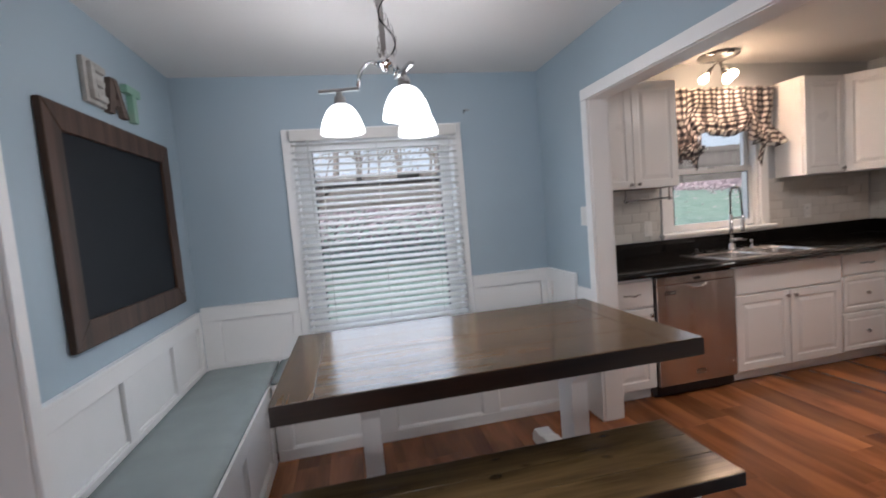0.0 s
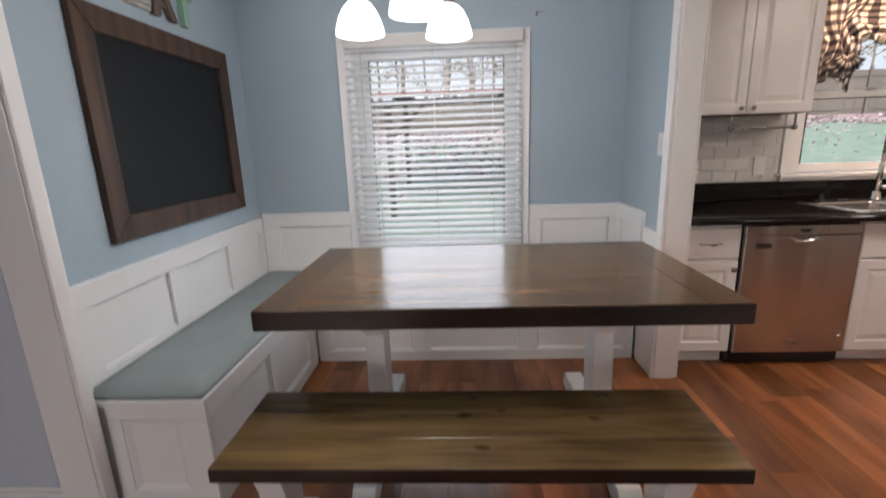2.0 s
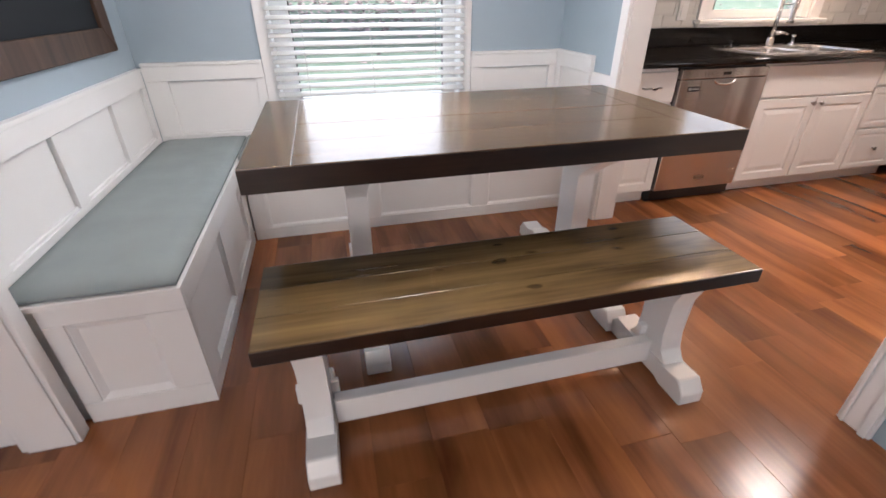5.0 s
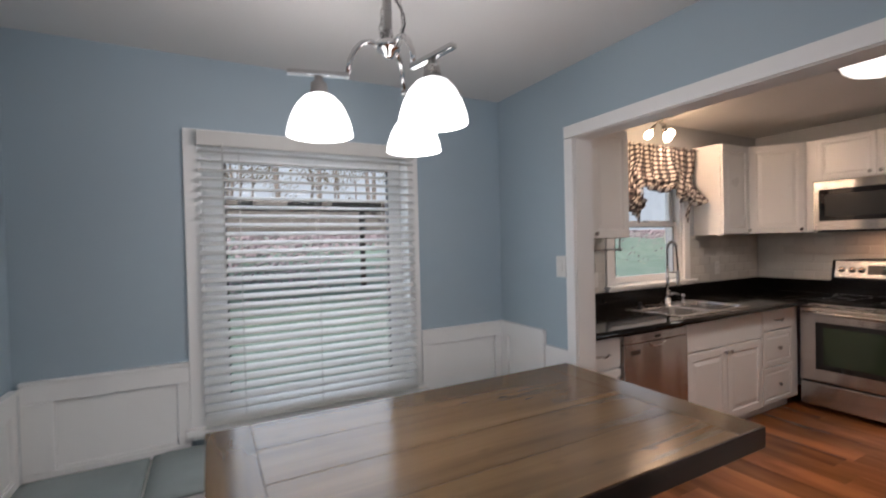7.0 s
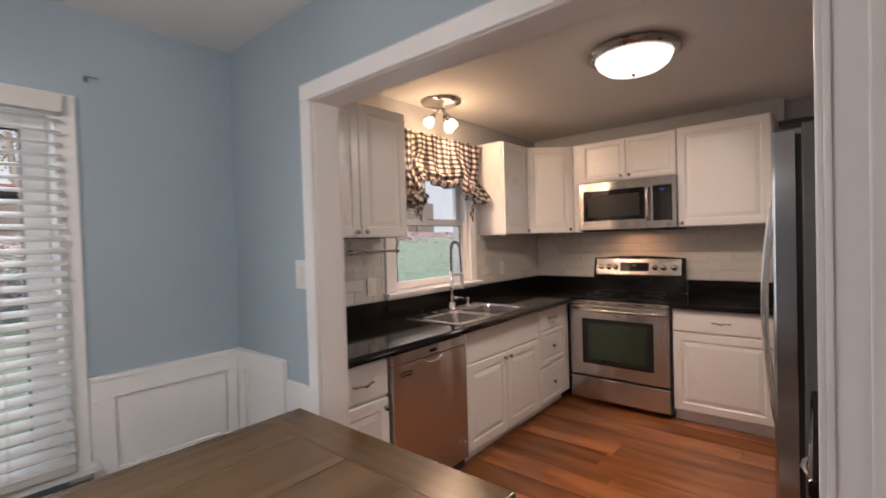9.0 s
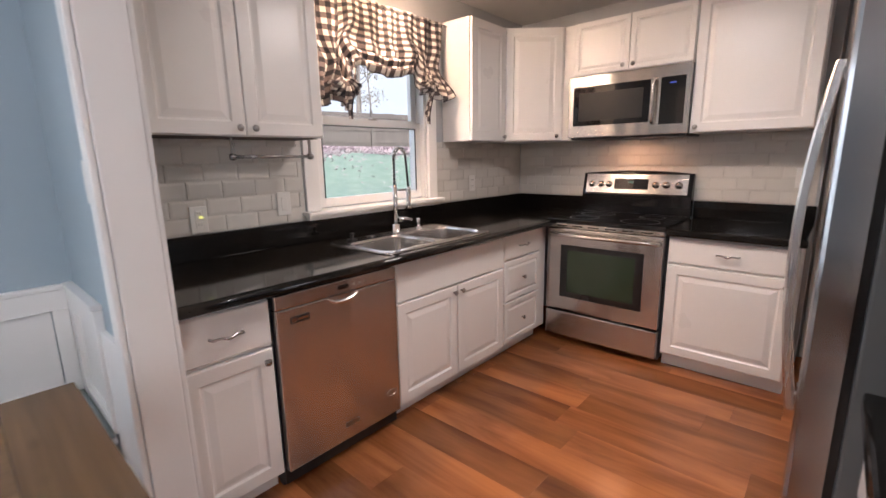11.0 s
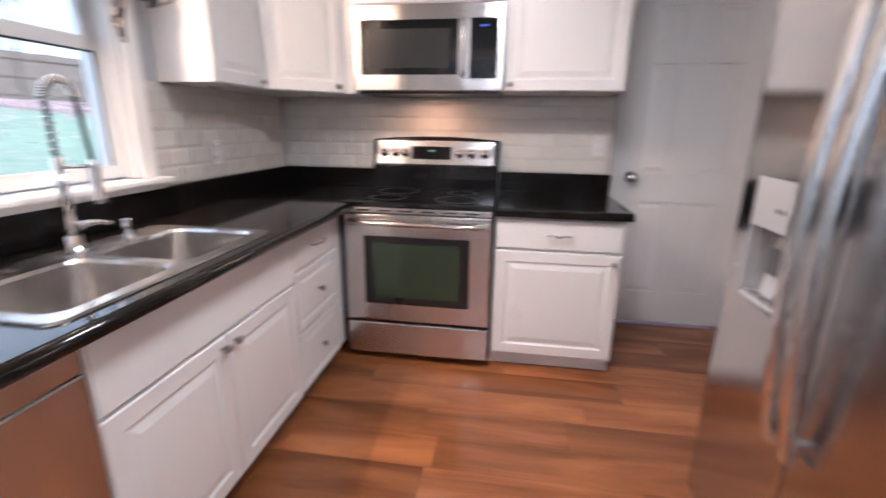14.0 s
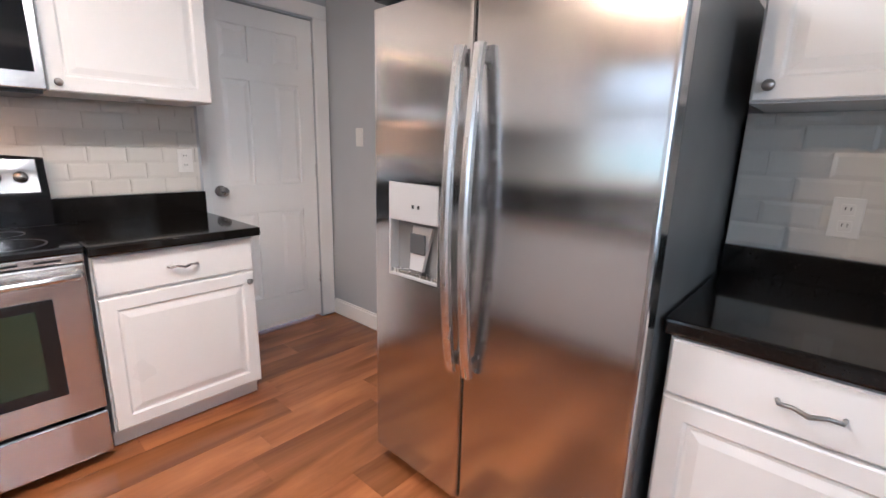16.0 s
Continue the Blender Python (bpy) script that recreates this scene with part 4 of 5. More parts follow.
# dishwasher
dw = thing("dishwasher", (3.155, -0.25, 0), "stainless steel dishwasher under the worktop", "dishwasher")
part("tub", box(2.856, 3.452, -0.530, 0.04, 0.02, 0.820), BLACK, dw)
dd = part("door_panel", box(2.858, 3.450, -0.565, -0.531, 0.090, 0.752, bev=0.006), STEELX, dw)
part("control_strip", box(2.858, 3.450, -0.563, -0.531, 0.7535, 0.808, bev=0.005), STEELX, dw)
part("toe_panel", box(2.858, 3.450, -0.50, -0.47, 0.0, 0.085), BLACK, dw)
part("display", box(3.135, 3.185, -0.5655, -0.5625, 0.772, 0.788), BGLASS, dw)
for k in range(3):
    for kx in (3.06 - k * 0.024, 3.215 + k * 0.03):
        part("button", lathe(bmesh.new(), pose(kx, -0.5625, 0.779, 90), [(0.005, 0), (0.005, 0.0015), (0, 0.002)], 10), NICKEL, dw)
arcs = [(3.155 + 0.074 * math.cos(radians(q)), 0.7515 + 0.030 * math.sin(radians(q))) for q in range(180, 361, 12)]
part("handle_recess", prism(bmesh.new(), arcs, pose(0, -0.5665, 0), 0.002), STEELX, dw)
lip = bmesh.new()
tube(lip, [(x, -0.568, z) for x, z in arcs], [0.002 + 0.007 * math.sin(math.pi * i / (len(arcs) - 1)) for i in range(len(arcs))], 10)
part("handle_lip", lip, HANDLE, dw, "bright curved pocket handle lip", smooth=True)
part("handle_slot", box(3.092, 3.218, -0.5655, -0.5625, 0.7500, 0.7545), BLACK, dw)
part("badge", box(2.915, 2.995, -0.5665, -0.5645, 0.690, 0.716), BLACK, dw)
part("badge_bar", boxes([(2.92, 2.94, -0.5675, -0.5667, 0.695, 0.711), (2.945, 2.99, -0.5675, -0.5667, 0.698, 0.708)]), CHROME, dw)
part("badge", box(3.13, 3.20, -0.5665, -0.5645, 0.150, 0.170), NICKEL, dw)
part("vent", lathe(bmesh.new(), pose(3.40, -0.5645, 0.20, 90) @ Matrix.Diagonal((1.6, 0.8, 1, 1)), [(0.022, 0.0), (0.022, 0.003), (0.016, 0.0035), (0.014, 0.001), (0, 0.001)], 18), STEELX, dw)

# sink
sk = thing("sink", (3.82, -0.32, 0.866), "double bowl stainless steel drop-in sink", "sink")


def bowl(bm, x0, x1, y0, y1, z, d):
    loops = []
    for r, ins, dz in ((0.05, 0.0, 0.0), (0.05, 0.006, -0.01), (0.055, 0.012, -d * 0.8), (0.06, 0.03, -d), ):
        pts = []
        for cx, cy, a0 in ((x1 - r - ins, y1 - r - ins, 0), (x0 + r + ins, y1 - r - ins, 90), (x0 + r + ins, y0 + r + ins, 180), (x1 - r - ins, y0 + r + ins, 270)):
            for k in range(6):
                a = radians(a0 + k * 18)
                pts.append((cx + r * math.cos(a), cy + r * math.sin(a), z + dz))
        loops.append([bm.verts.new(p) for p in pts])
    for a, b in zip(loops, loops[1:]):
        for i in range(len(a)):
            j = (i + 1) % len(a)
            bm.faces.new((a[i], a[j], b[j], b[i]))
    bm.faces.new(loops[-1])
    return loops[0]


def rim_plate(bm, outer, holes, z):
    """A thin deck with rounded-rectangle holes, filled between its edges."""
    es = []
    ov = [bm.verts.new((x, y, z)) for x, y in outer]
    es += [bm.edges.new((ov[i], ov[(i + 1) % len(ov)])) for i in range(len(ov))]
    for h in holes:
        es += [bm.edges.get((h[i], h[(i + 1) % len(h)])) or bm.edges.new((h[i], h[(i + 1) % len(h)])) for i in range(len(h))]
    bmesh.ops.triangle_fill(bm, use_beauty=True, edges=es)
    return ov


bm = bmesh.new()
SZ = 0.8715
h1 = bowl(bm, 3.450, 3.800, -0.520, -0.200, SZ, 0.17)
h2 = bowl(bm, 3.830, 4.185, -0.520, -0.200, SZ, 0.17)
outer = []
for cx, cy, a0 in ((4.185, -0.120, 0), (3.450, -0.120, 90), (3.450, -0.522, 180), (4.185, -0.522, 270)):
    for k in range(5):
        a = radians(a0 + k * 22.5)
        outer.append((cx + 0.033 * math.cos(a), cy + 0.033 * math.sin(a)))
ov = rim_plate(bm, outer, [h1, h2], SZ)
low = [bm.verts.new((v.co.x + (v.co.x - 3.82) * 0.006, v.co.y + (v.co.y + 0.32) * 0.012, 0.8655)) for v in ov]
for i in range(len(ov)):
    j = (i + 1) % len(ov)
    bm.faces.new((ov[i], ov[j], low[j], low[i]))
part("basin", bm, STEELX, sk)
for cx in (3.625, 4.008):
    part("drain", lathe(bmesh.new(), pose(cx, -0.36, SZ - 0.169), [(0.04, 0.0), (0.042, 0.003), (0.03, 0.003), (0.026, -0.001), (0, -0.001)], 20), CHROME, sk, smooth=True)
part("strainer_knob", lathe(bmesh.new(), pose(3.53, -0.15, SZ), [(0.026, 0), (0.026, 0.006), (0.008, 0.012), (0.008, 0.03), (0.014, 0.036), (0.0, 0.042)], 16), BLACK, sk, smooth=True)
part("hole_cover", lathe(bmesh.new(), pose(3.66, -0.15, SZ), [(0.024, 0), (0.022, 0.006), (0, 0.008)], 16), BLACK, sk, smooth=True)

fa = thing("kitchen_faucet", (3.845, -0.15, SZ), "tall chrome spring faucet with pull-down spray", "faucet")
FXx, FYy = 3.845, -0.150
part("base", lathe(bmesh.new(), pose(FXx, FYy, SZ), [(0.028, 0), (0.028, 0.008), (0.022, 0.012), (0.020, 0.05), (0.0, 0.05)], 18), CHROME, fa, smooth=True)
part("column", tube(bmesh.new(), [(FXx, FYy, SZ + 0.05), (FXx, FYy, SZ + 0.27)], 0.0135, 14), CHROME, fa, smooth=True)
arch = [Vector((FXx, FYy, SZ + 0.27 + 0.032 * k)) for k in range(6)]
for k in range(1, 15):
    a = math.pi * k / 14 * 0.95
    w = 0.033 * (1 - math.cos(a))
    arch.append(Vector((FXx + w * 0.85, FYy - w * 0.55, SZ + 0.43 + 0.048 * math.sin(a))))
nose = Vector((FXx + 0.066, FYy - 0.042, SZ + 0.262))
part("hose", tube(bmesh.new(), arch + [arch[-1].lerp(nose, 0.5), nose], 0.0068, 10), BLACK, fa, smooth=True)
bm = bmesh.new()
coil = []
for k in range(0, 20 * 30):
    s = k / (20 * 30 - 1) * 18.99
    i = int(s)
    p = arch[i].lerp(arch[i + 1], s - i)
    dr = (arch[i + 1] - arch[i]).normalized()
    u = dr.cross(Vector((0.6, 0.78, 0))).normalized()
    v = dr.cross(u)
    th = s * 2 * math.pi * 1.5
    coil.append(p + 0.0115 * (math.cos(th) * u + math.sin(th) * v))
part("spring", tube(bm, coil[::3], 0.0026, 5), CHROME, fa, smooth=True)
e = nose
part("spray_head", lathe(bmesh.new(), pose(e.x, e.y, e.z), [(0, -0.125), (0.019, -0.125), (0.021, -0.112), (0.013, -0.10), (0.015, -0.02), (0.010, 0.0), (0, 0.004)], 16), CHROME, fa, smooth=True)
part("holder_arm", tube(bmesh.new(), [(FXx, FYy, SZ + 0.245), (e.x, e.y, SZ + 0.245)], 0.006, 8), CHROME, fa, smooth=True)
part("lever", tube(bmesh.new(), [(FXx + 0.015, FYy - 0.01, SZ + 0.075), (FXx + 0.05, FYy - 0.02, SZ + 0.08), (FXx + 0.10, FYy - 0.03, SZ + 0.068)], [0.014, 0.008, 0.006], 10), CHROME, fa, smooth=True)
sd = thing("soap_dispenser", (4.03, -0.15, SZ), "small chrome soap dispenser on the sink deck", "soap dispenser")
part("pump", lathe(bmesh.new(), pose(4.03, -0.15, SZ), [(0.02, 0), (0.018, 0.008), (0.009, 0.012), (0.009, 0.05), (0.013, 0.052), (0.013, 0.062), (0, 0.064)], 14), CHROME, sd, smooth=True)
part("spout", tube(bmesh.new(), [(4.03, -0.15, SZ + 0.057), (3.99, -0.185, SZ + 0.062), (3.965, -0.205, SZ + 0.052)], 0.005, 8), CHROME, sd, smooth=True)

# range
rg = thing("range", (5.18, -0.945, 0), "stainless steel electric range with black glass cooktop", "range")
RY0, RY1 = -1.322, -0.566
part("body", box(4.925, 5.485, RY0, RY1, 0.03, 0.845), DARKG, rg)
part("cooktop", box(4.878, 5.43, RY0 - 0.001, RY1 + 0.001, 0.846, 0.874, bev=0.006), BGLASS, rg)
for bx, by, br in ((5.03, -0.76, 0.095), (5.03, -1.13, 0.115), (5.27, -0.76, 0.115), (5.27, -1.13, 0.08)):
    part("burner_ring", lathe(bmesh.new(), pose(bx, by, 0.8745), [(br - 0.004, 0), (br - 0.004, 0.0004), (br, 0.0004), (br, 0)], 40), DARKG, rg)
dr = part("oven_door", box(4.878, 4.924, RY0 + 0.003, RY1 - 0.003, 0.238, 0.812, bev=0.008), STEELY, rg)
part("oven_window", box(4.8745, 4.8785, -1.215, -0.672, 0.335, 0.700, bev=0.003), BLACK, dr)
part("window_glass", box(4.8735, 4.8742, -1.165, -0.722, 0.375, 0.665), OVENW, dr)
part("oven_handle", tube(bmesh.new(), [(4.877, -1.300, 0.772), (4.845, -1.290, 0.772), (4.838, -1.20, 0.772), (4.836, -0.945, 0.772), (4.838, -0.69, 0.772), (4.845, -0.60, 0.772), (4.877, -0.59, 0.772)], 0.0125, 10), STEELY, dr, smooth=True)
part("vent_trim", box(4.882, 4.924, RY0 + 0.003, RY1 - 0.003, 0.816, 0.845, bev=0.004), STEELY, rg)
for k in range(6):
    y = -1.22 + k * 0.11
    part("vent_slot", box(4.8805, 4.8825, y - 0.035, y + 0.035, 0.826, 0.833), BLACK, rg)
part("storage_drawer", box(4.880, 4.924, RY0 + 0.003, RY1 - 0.003, 0.045, 0.224, bev=0.008), STEELY, rg)
bm = bmesh.new()
loops = []
for i in range(17):
    y = RY0 + (RY1 - RY0) * i / 16
    zt = 1.158 + 0.020 * (1 - (i / 8 - 1) ** 2)
    loops.append([bm.verts.new(p) for p in ((5.42, y, 0.875), (5.485, y, 0.875), (5.485, y, zt), (5.461, y, zt), (5.452, y, zt - 0.007), (5.42, y, 1.005))])
for p, q in zip(loops, loops[1:]):
    for i in range(6):
        bm.faces.new((p[i], p[(i + 1) % 6], q[(i + 1) % 6], q[i]))
bm.faces.new(loops[0])
bm.faces.new(loops[-1][::-1])
part("back_panel", bm, BGLASS, rg)
fc = part("control_face", rings(bmesh.new(), pose(5.4205, -0.590, 1.014, 0, 0, RANGE_SIDE) @ pose(0, 0, 0, -11.8), 0.705, 0.142, [(0, 0), (0, -0.004), (0.003, -0.006)]), STEELY, rg)
mc = pose(5.4205, -0.590, 1.018, 0, 0, RANGE_SIDE) @ pose(0, -0.0009, 0, -11.8)
part("display", rings(bmesh.new(), mc @ pose(0.215, -0.0062, 0.028), 0.235, 0.075, [(0, 0), (0, -0.003)]), BGLASS, fc)
part("clock_digits", rings(bmesh.new(), mc @ pose(0.315, -0.0094, 0.072), 0.035, 0.012, [(0, 0), (0, -0.0006)]), glow("green_digits", (0.4, 0.9, 0.7), 0.12, 0.02), fc)
for kx in (0.045, 0.115, 0.175, 0.500, 0.570, 0.650):
    k = part("control_knob", lathe(bmesh.new(), mc @ pose(kx, -0.0062, 0.062, 90), [(0.024, 0), (0.024, 0.004), (0.018, 0.006), (0.016, 0.026), (0.0, 0.028)], 18), STEELY, fc, smooth=True)

# microwave
mw = thing("microwave", (5.3, -0.945, 1.405), "stainless over-range microwave with black glass door", "microwave")
part("body", box(5.15, 5.49, -1.330, -0.568, 1.412, 1.812), DARKG, mw)
part("under_plate", box(5.16, 5.48, -1.32, -0.58, 1.398, 1.4115), BLACK, mw)
dm = part("door", box(5.122, 5.149, -1.330, -0.568, 1.412, 1.812, bev=0.004), STEELY, mw)
part("door_glass", box(5.119, 5.1225, -1.105, -0.605, 1.488, 1.742, bev=0.002), BGLASS, dm)
part("inner_window", box(5.1182, 5.1188, -1.065, -0.645, 1.52, 1.70), material("perforated_window", (0.03, 0.03, 0.03), 0.2, scale=9), dm)
part("keypad", box(5.119, 5.1225, -1.302, -1.165, 1.470, 1.745, bev=0.002), BGLASS, dm)
part("display_digits", box(5.1183, 5.1188, -1.250, -1.217, 1.705, 1.714), BLUED, dm)
for r in range(5):
    for c in range(3):
        part("key", box(5.1183, 5.1188, -1.285 + c * 0.038, -1.262 + c * 0.038, 1.505 + r * 0.035, 1.515 + r * 0.035), BGLASS, dm)
part("door_handle", tube(bmesh.new(), [(5.121, -1.132, 1.740), (5.095, -1.132, 1.738), (5.085, -1.132, 1.70), (5.082, -1.132, 1.61), (5.085, -1.132, 1.52), (5.095, -1.132, 1.482), (5.121, -1.132, 1.480)], 0.011, 10), STEELY, dm, smooth=True)

# refrigerator
fg = thing("refrigerator", (3.675, -2.45, 0), "side by side stainless refrigerator with water dispenser", "refrigerator")
X0, X1, XS, FYF, FYD = 3.182, 4.157, 3.716, -2.026, -2.052
part("cabinet_body", box(X0 + 0.004, X1 - 0.004, -2.862, -2.108, 0.03, 1.700, bev=0.006), material("grey_fridge_side", (0.17, 0.175, 0.175), 0.4, 0.2, scale=4, bump=0.1, bump_scale=200), fg)
part("door_gasket", box(X0 + 0.012, X1 - 0.012, -2.1075, -2.0925, 0.07, 1.668), BLACK, fg)
part("kick_grille", box(X0 + 0.02, X1 - 0.02, -2.17, -2.11, 0.004, 0.055, bev=0.004), BLACK, fg)


def fridge_door(x0, x1, hole=None):
    bm = bmesh.new()
    n = 14
    def yy(x):
        e = min(x - x0, x1 - x)
        k = min(1.0, e / 0.012)
        mid = ((x - (X0 + X1) / 2) / ((X1 - X0) / 2)) ** 2
        return FYF - 0.010 * (1 - math.sqrt(1 - (1 - k) ** 2)) - 0.004 * mid - 0.024 * (x - X0) / (X1 - X0)
    xs = [x0, x0 + 0.003, x0 + 0.008, x0 + 0.016, x0 + 0.025]
    xs += [x0 + 0.025 + (x1 - x0 - 0.05) * i / n for i in range(1, n)] + [x1 - 0.025, x1 - 0.016, x1 - 0.008, x1 - 0.003, x1]
    zs = [0.062, 1.678]
    if hole:
        hx0, hx1, hz0, hz1 = hole
        xs = sorted([x for x in xs if abs(x - hx0) > 0.006 and abs(x - hx1) > 0.006] + [hx0, hx1])
        zs = [0.062, hz0, hz1, 1.678]
    f = [[bm.verts.new((x, yy(x), z)) for z in zs] for x in xs]
    for i in range(len(xs) - 1):
        for j in range(len(zs) - 1):
            if hole and j == 1 and xs[i] >= hx0 - 1e-6 and xs[i + 1] <= hx1 + 1e-6:
                continue
            bm.faces.new((f[i][j], f[i + 1][j], f[i + 1][j + 1], f[i][j + 1]))
    b = [[bm.verts.new((x, -2.092, z)) for z in zs] for x in (xs[0], xs[-1])]
    bm.faces.new([f[i][0] for i in range(len(xs))] + [b[1][0], b[0][0]])
    bm.faces.new([f[i][-1] for i in range(len(xs))] + [b[1][-1], b[0][-1]])
    bm.faces.new([f[0][j] for j in range(len(zs))] + [b[0][j] for j in range(len(zs) - 1, -1, -1)])
    bm.faces.new([f[-1][j] for j in range(len(zs))] + [b[1][j] for j in range(len(zs) - 1, -1, -1)])
    bm.faces.new([b[0][j] for j in range(len(zs))] + [b[1][j] for j in range(len(zs) - 1, -1, -1)])
    return bm


dl = part("freezer_door", fridge_door(XS + 0.004, X1, (3.834, 4.074, 0.798, 1.128)), FRIDGE, fg)
drr = part("fridge_door", fridge_door(X0, XS - 0.004), FRIDGE, fg)
GREYP = material("grey_moulded_plastic", (0.20, 0.20, 0.20), 0.35, 0.2, scale=5)
SILVER = material("pale_silver_plastic", (0.55, 0.55, 0.55), 0.3, 0.3)
part("dispenser_surround", boxes([(3.834, 3.842, -2.0915, FYD + 0.003, 0.798, 1.128), (4.066, 4.074, -2.0915, FYD + 0.003, 0.798, 1.128), (3.8425, 4.0655, -2.0915, FYD + 0.003, 0.798, 0.808)], 0.002), SILVER, dl)
part("dispenser_panel", box(3.8425, 4.0655, -2.075, FYD + 0.005, 0.998, 1.128, bev=0.004), SILVER, dl)
part("dispenser_cavity", box(3.8425, 4.0655, -2.0915, -2.0885, 0.8085, 0.9975), GREYP, dl)
part("dispenser_tray", box(3.8425, 4.0655, -2.088, FYD - 0.002, 0.8085, 0.820, bev=0.002), HANDLE, dl)
part("dispenser_chute", prism(bmesh.new(), [(-0.030, 0), (0.030, 0), (0.046, 0.150), (-0.046, 0.150)], pose(3.940, FYD - 0.010, 0.832, 12), 0.012), SILVER, dl)
part("dispenser_paddle", box(3.905, 3.975, FYD - 0.010, FYD - 0.004, 0.890, 0.960, bev=0.003), DARKG, dl)
part("sensor_dot", boxes([(3.948, 3.958, FYD + 0.0052, FYD + 0.0065, 1.045, 1.057), (3.922, 3.932, FYD + 0.0052, FYD + 0.0065, 1.045, 1.057)], 0.0), BLACK, dl)
for hx, par in ((XS + 0.026, dl), (XS - 0.042, drr)):
    bm = bmesh.new()
    segs = 32
    prev = None
    for i in range(segs + 1):
        t = i / segs
        z = 0.555 + t * (1.515 - 0.555)
        out = 0.022 + 0.042 * math.sin(math.pi * t) ** 0.9 if 0 < t < 1 else 0.022
        a = [bm.verts.new((hx + dx, FYF + out + dy, z)) for dx, dy in ((-0.016, -0.018), (0.016, -0.018), (0.016, -0.003), (0.009, 0.003), (-0.009, 0.003), (-0.016, -0.003))]
        if prev:
            for k in range(6):
                bm.faces.new((prev[k], prev[(k + 1) % 6], a[(k + 1) % 6], a[k]))
        else:
            bm.faces.new(a[::-1])
        prev = a
    bm.faces.new(prev)
    part("handle", bm, HANDLE, par, smooth=False)
    for hz in (0.575, 1.468):
        part("handle_mount", box(hx - 0.012, hx + 0.012, FYF - 0.020, FYF + 0.006, hz, hz + 0.03), STEELX, par)
for hx0 in (X0 + 0.01, X1 - 0.09):
    part("hinge_cover", box(hx0, hx0 + 0.08, -2.16, -2.05, 1.7005, 1.716, bev=0.004), BLACK, fg)

# sink window and valance
w2 = thing("window_2", (3.9, 0.05, 1.0), "white framed double hung window above the sink", "window", kind="structure")
part("side_casing", box(3.388, 3.474, 0.026, 0.049, 1.026, 2.13, bev=0.004), TRIM, w2)
part("side_casing", box(4.326, 4.404, 0.026, 0.049, 1.026, 2.13, bev=0.004), TRIM, w2)
part("head_casing", box(3.4745, 4.3255, 0.026, 0.049, 2.045, 2.13, bev=0.004), TRIM, w2)
part("window_sill", box(3.365, 4.43, -0.022, 0.12, 1.004, 1.0255, bev=0.006), TRIM, w2)
part("apron", box(3.385, 4.410, 0.010, 0.049, 0.979, 1.0035, bev=0.003), TRIM, w2)
part("jamb_lining", boxes([(3.475, 3.495, 0.05, 0.188, 1.03, 2.04), (4.305, 4.325, 0.05, 0.188, 1.03, 2.04), (3.4955, 4.3045, 0.121, 0.188, 1.0265, 1.035), (3.4955, 4.3045, 0.05, 0.188, 2.03, 2.048)]), TRIM, w2)
for z0, z1, y in ((1.036, 1.515, 0.085), (1.485, 2.03, 0.118)):
    f = part("sash_frame", boxes([(3.496, 3.538, y, y + 0.03, z0, z1), (4.258, 4.304, y, y + 0.03, z0, z1), (3.5385, 4.2575, y, y + 0.03, z0, z0 + 0.045), (3.5385, 4.2575, y, y + 0.03, z1 - 0.035, z1)]), TRIM, w2)
    g = part("pane", box(3.538, 4.258, y + 0.013, y + 0.016, z0 + 0.044, z1 - 0.034), GLASS, f)
    g.visible_shadow = False
part("screen_frame", boxes([(4.250, 4.2575, 0.081, 0.0845, 1.082, 1.479), (3.5385, 3.544, 0.081, 0.0845, 1.082, 1.479), (3.5445, 4.2495, 0.081, 0.0845, 1.472, 1.479)]), BLACK, w2, "thin dark screen frame")
part("sash_lock", box(3.87, 3.92, 0.06, 0.084, 1.516, 1.53, bev=0.004), NICKEL, w2)

val = thing("window_valance", (3.92, -0.02, 2.13), "black and cream checked balloon valance tied up at both sides", "valance")
NX, NV = 96, 44
VX0, VX1, VZ = 3.425, 4.425, 2.135


def valance_z(u, v):
    """How far down the cloth hangs; two ties lift it at u .22 and .80."""
    mid = 0.30 + 0.08 * math.sin(math.pi * min(1, max(0, (u - 0.20) / 0.60)))
    side = 0.56 if u < 0.20 else 0.47
    k = 1 / (1 + math.exp(-(u - 0.24) / 0.02)) * (1 / (1 + math.exp((u - 0.76) / 0.02)))
    base = mid * k + side * (1 - k)
    return base * v


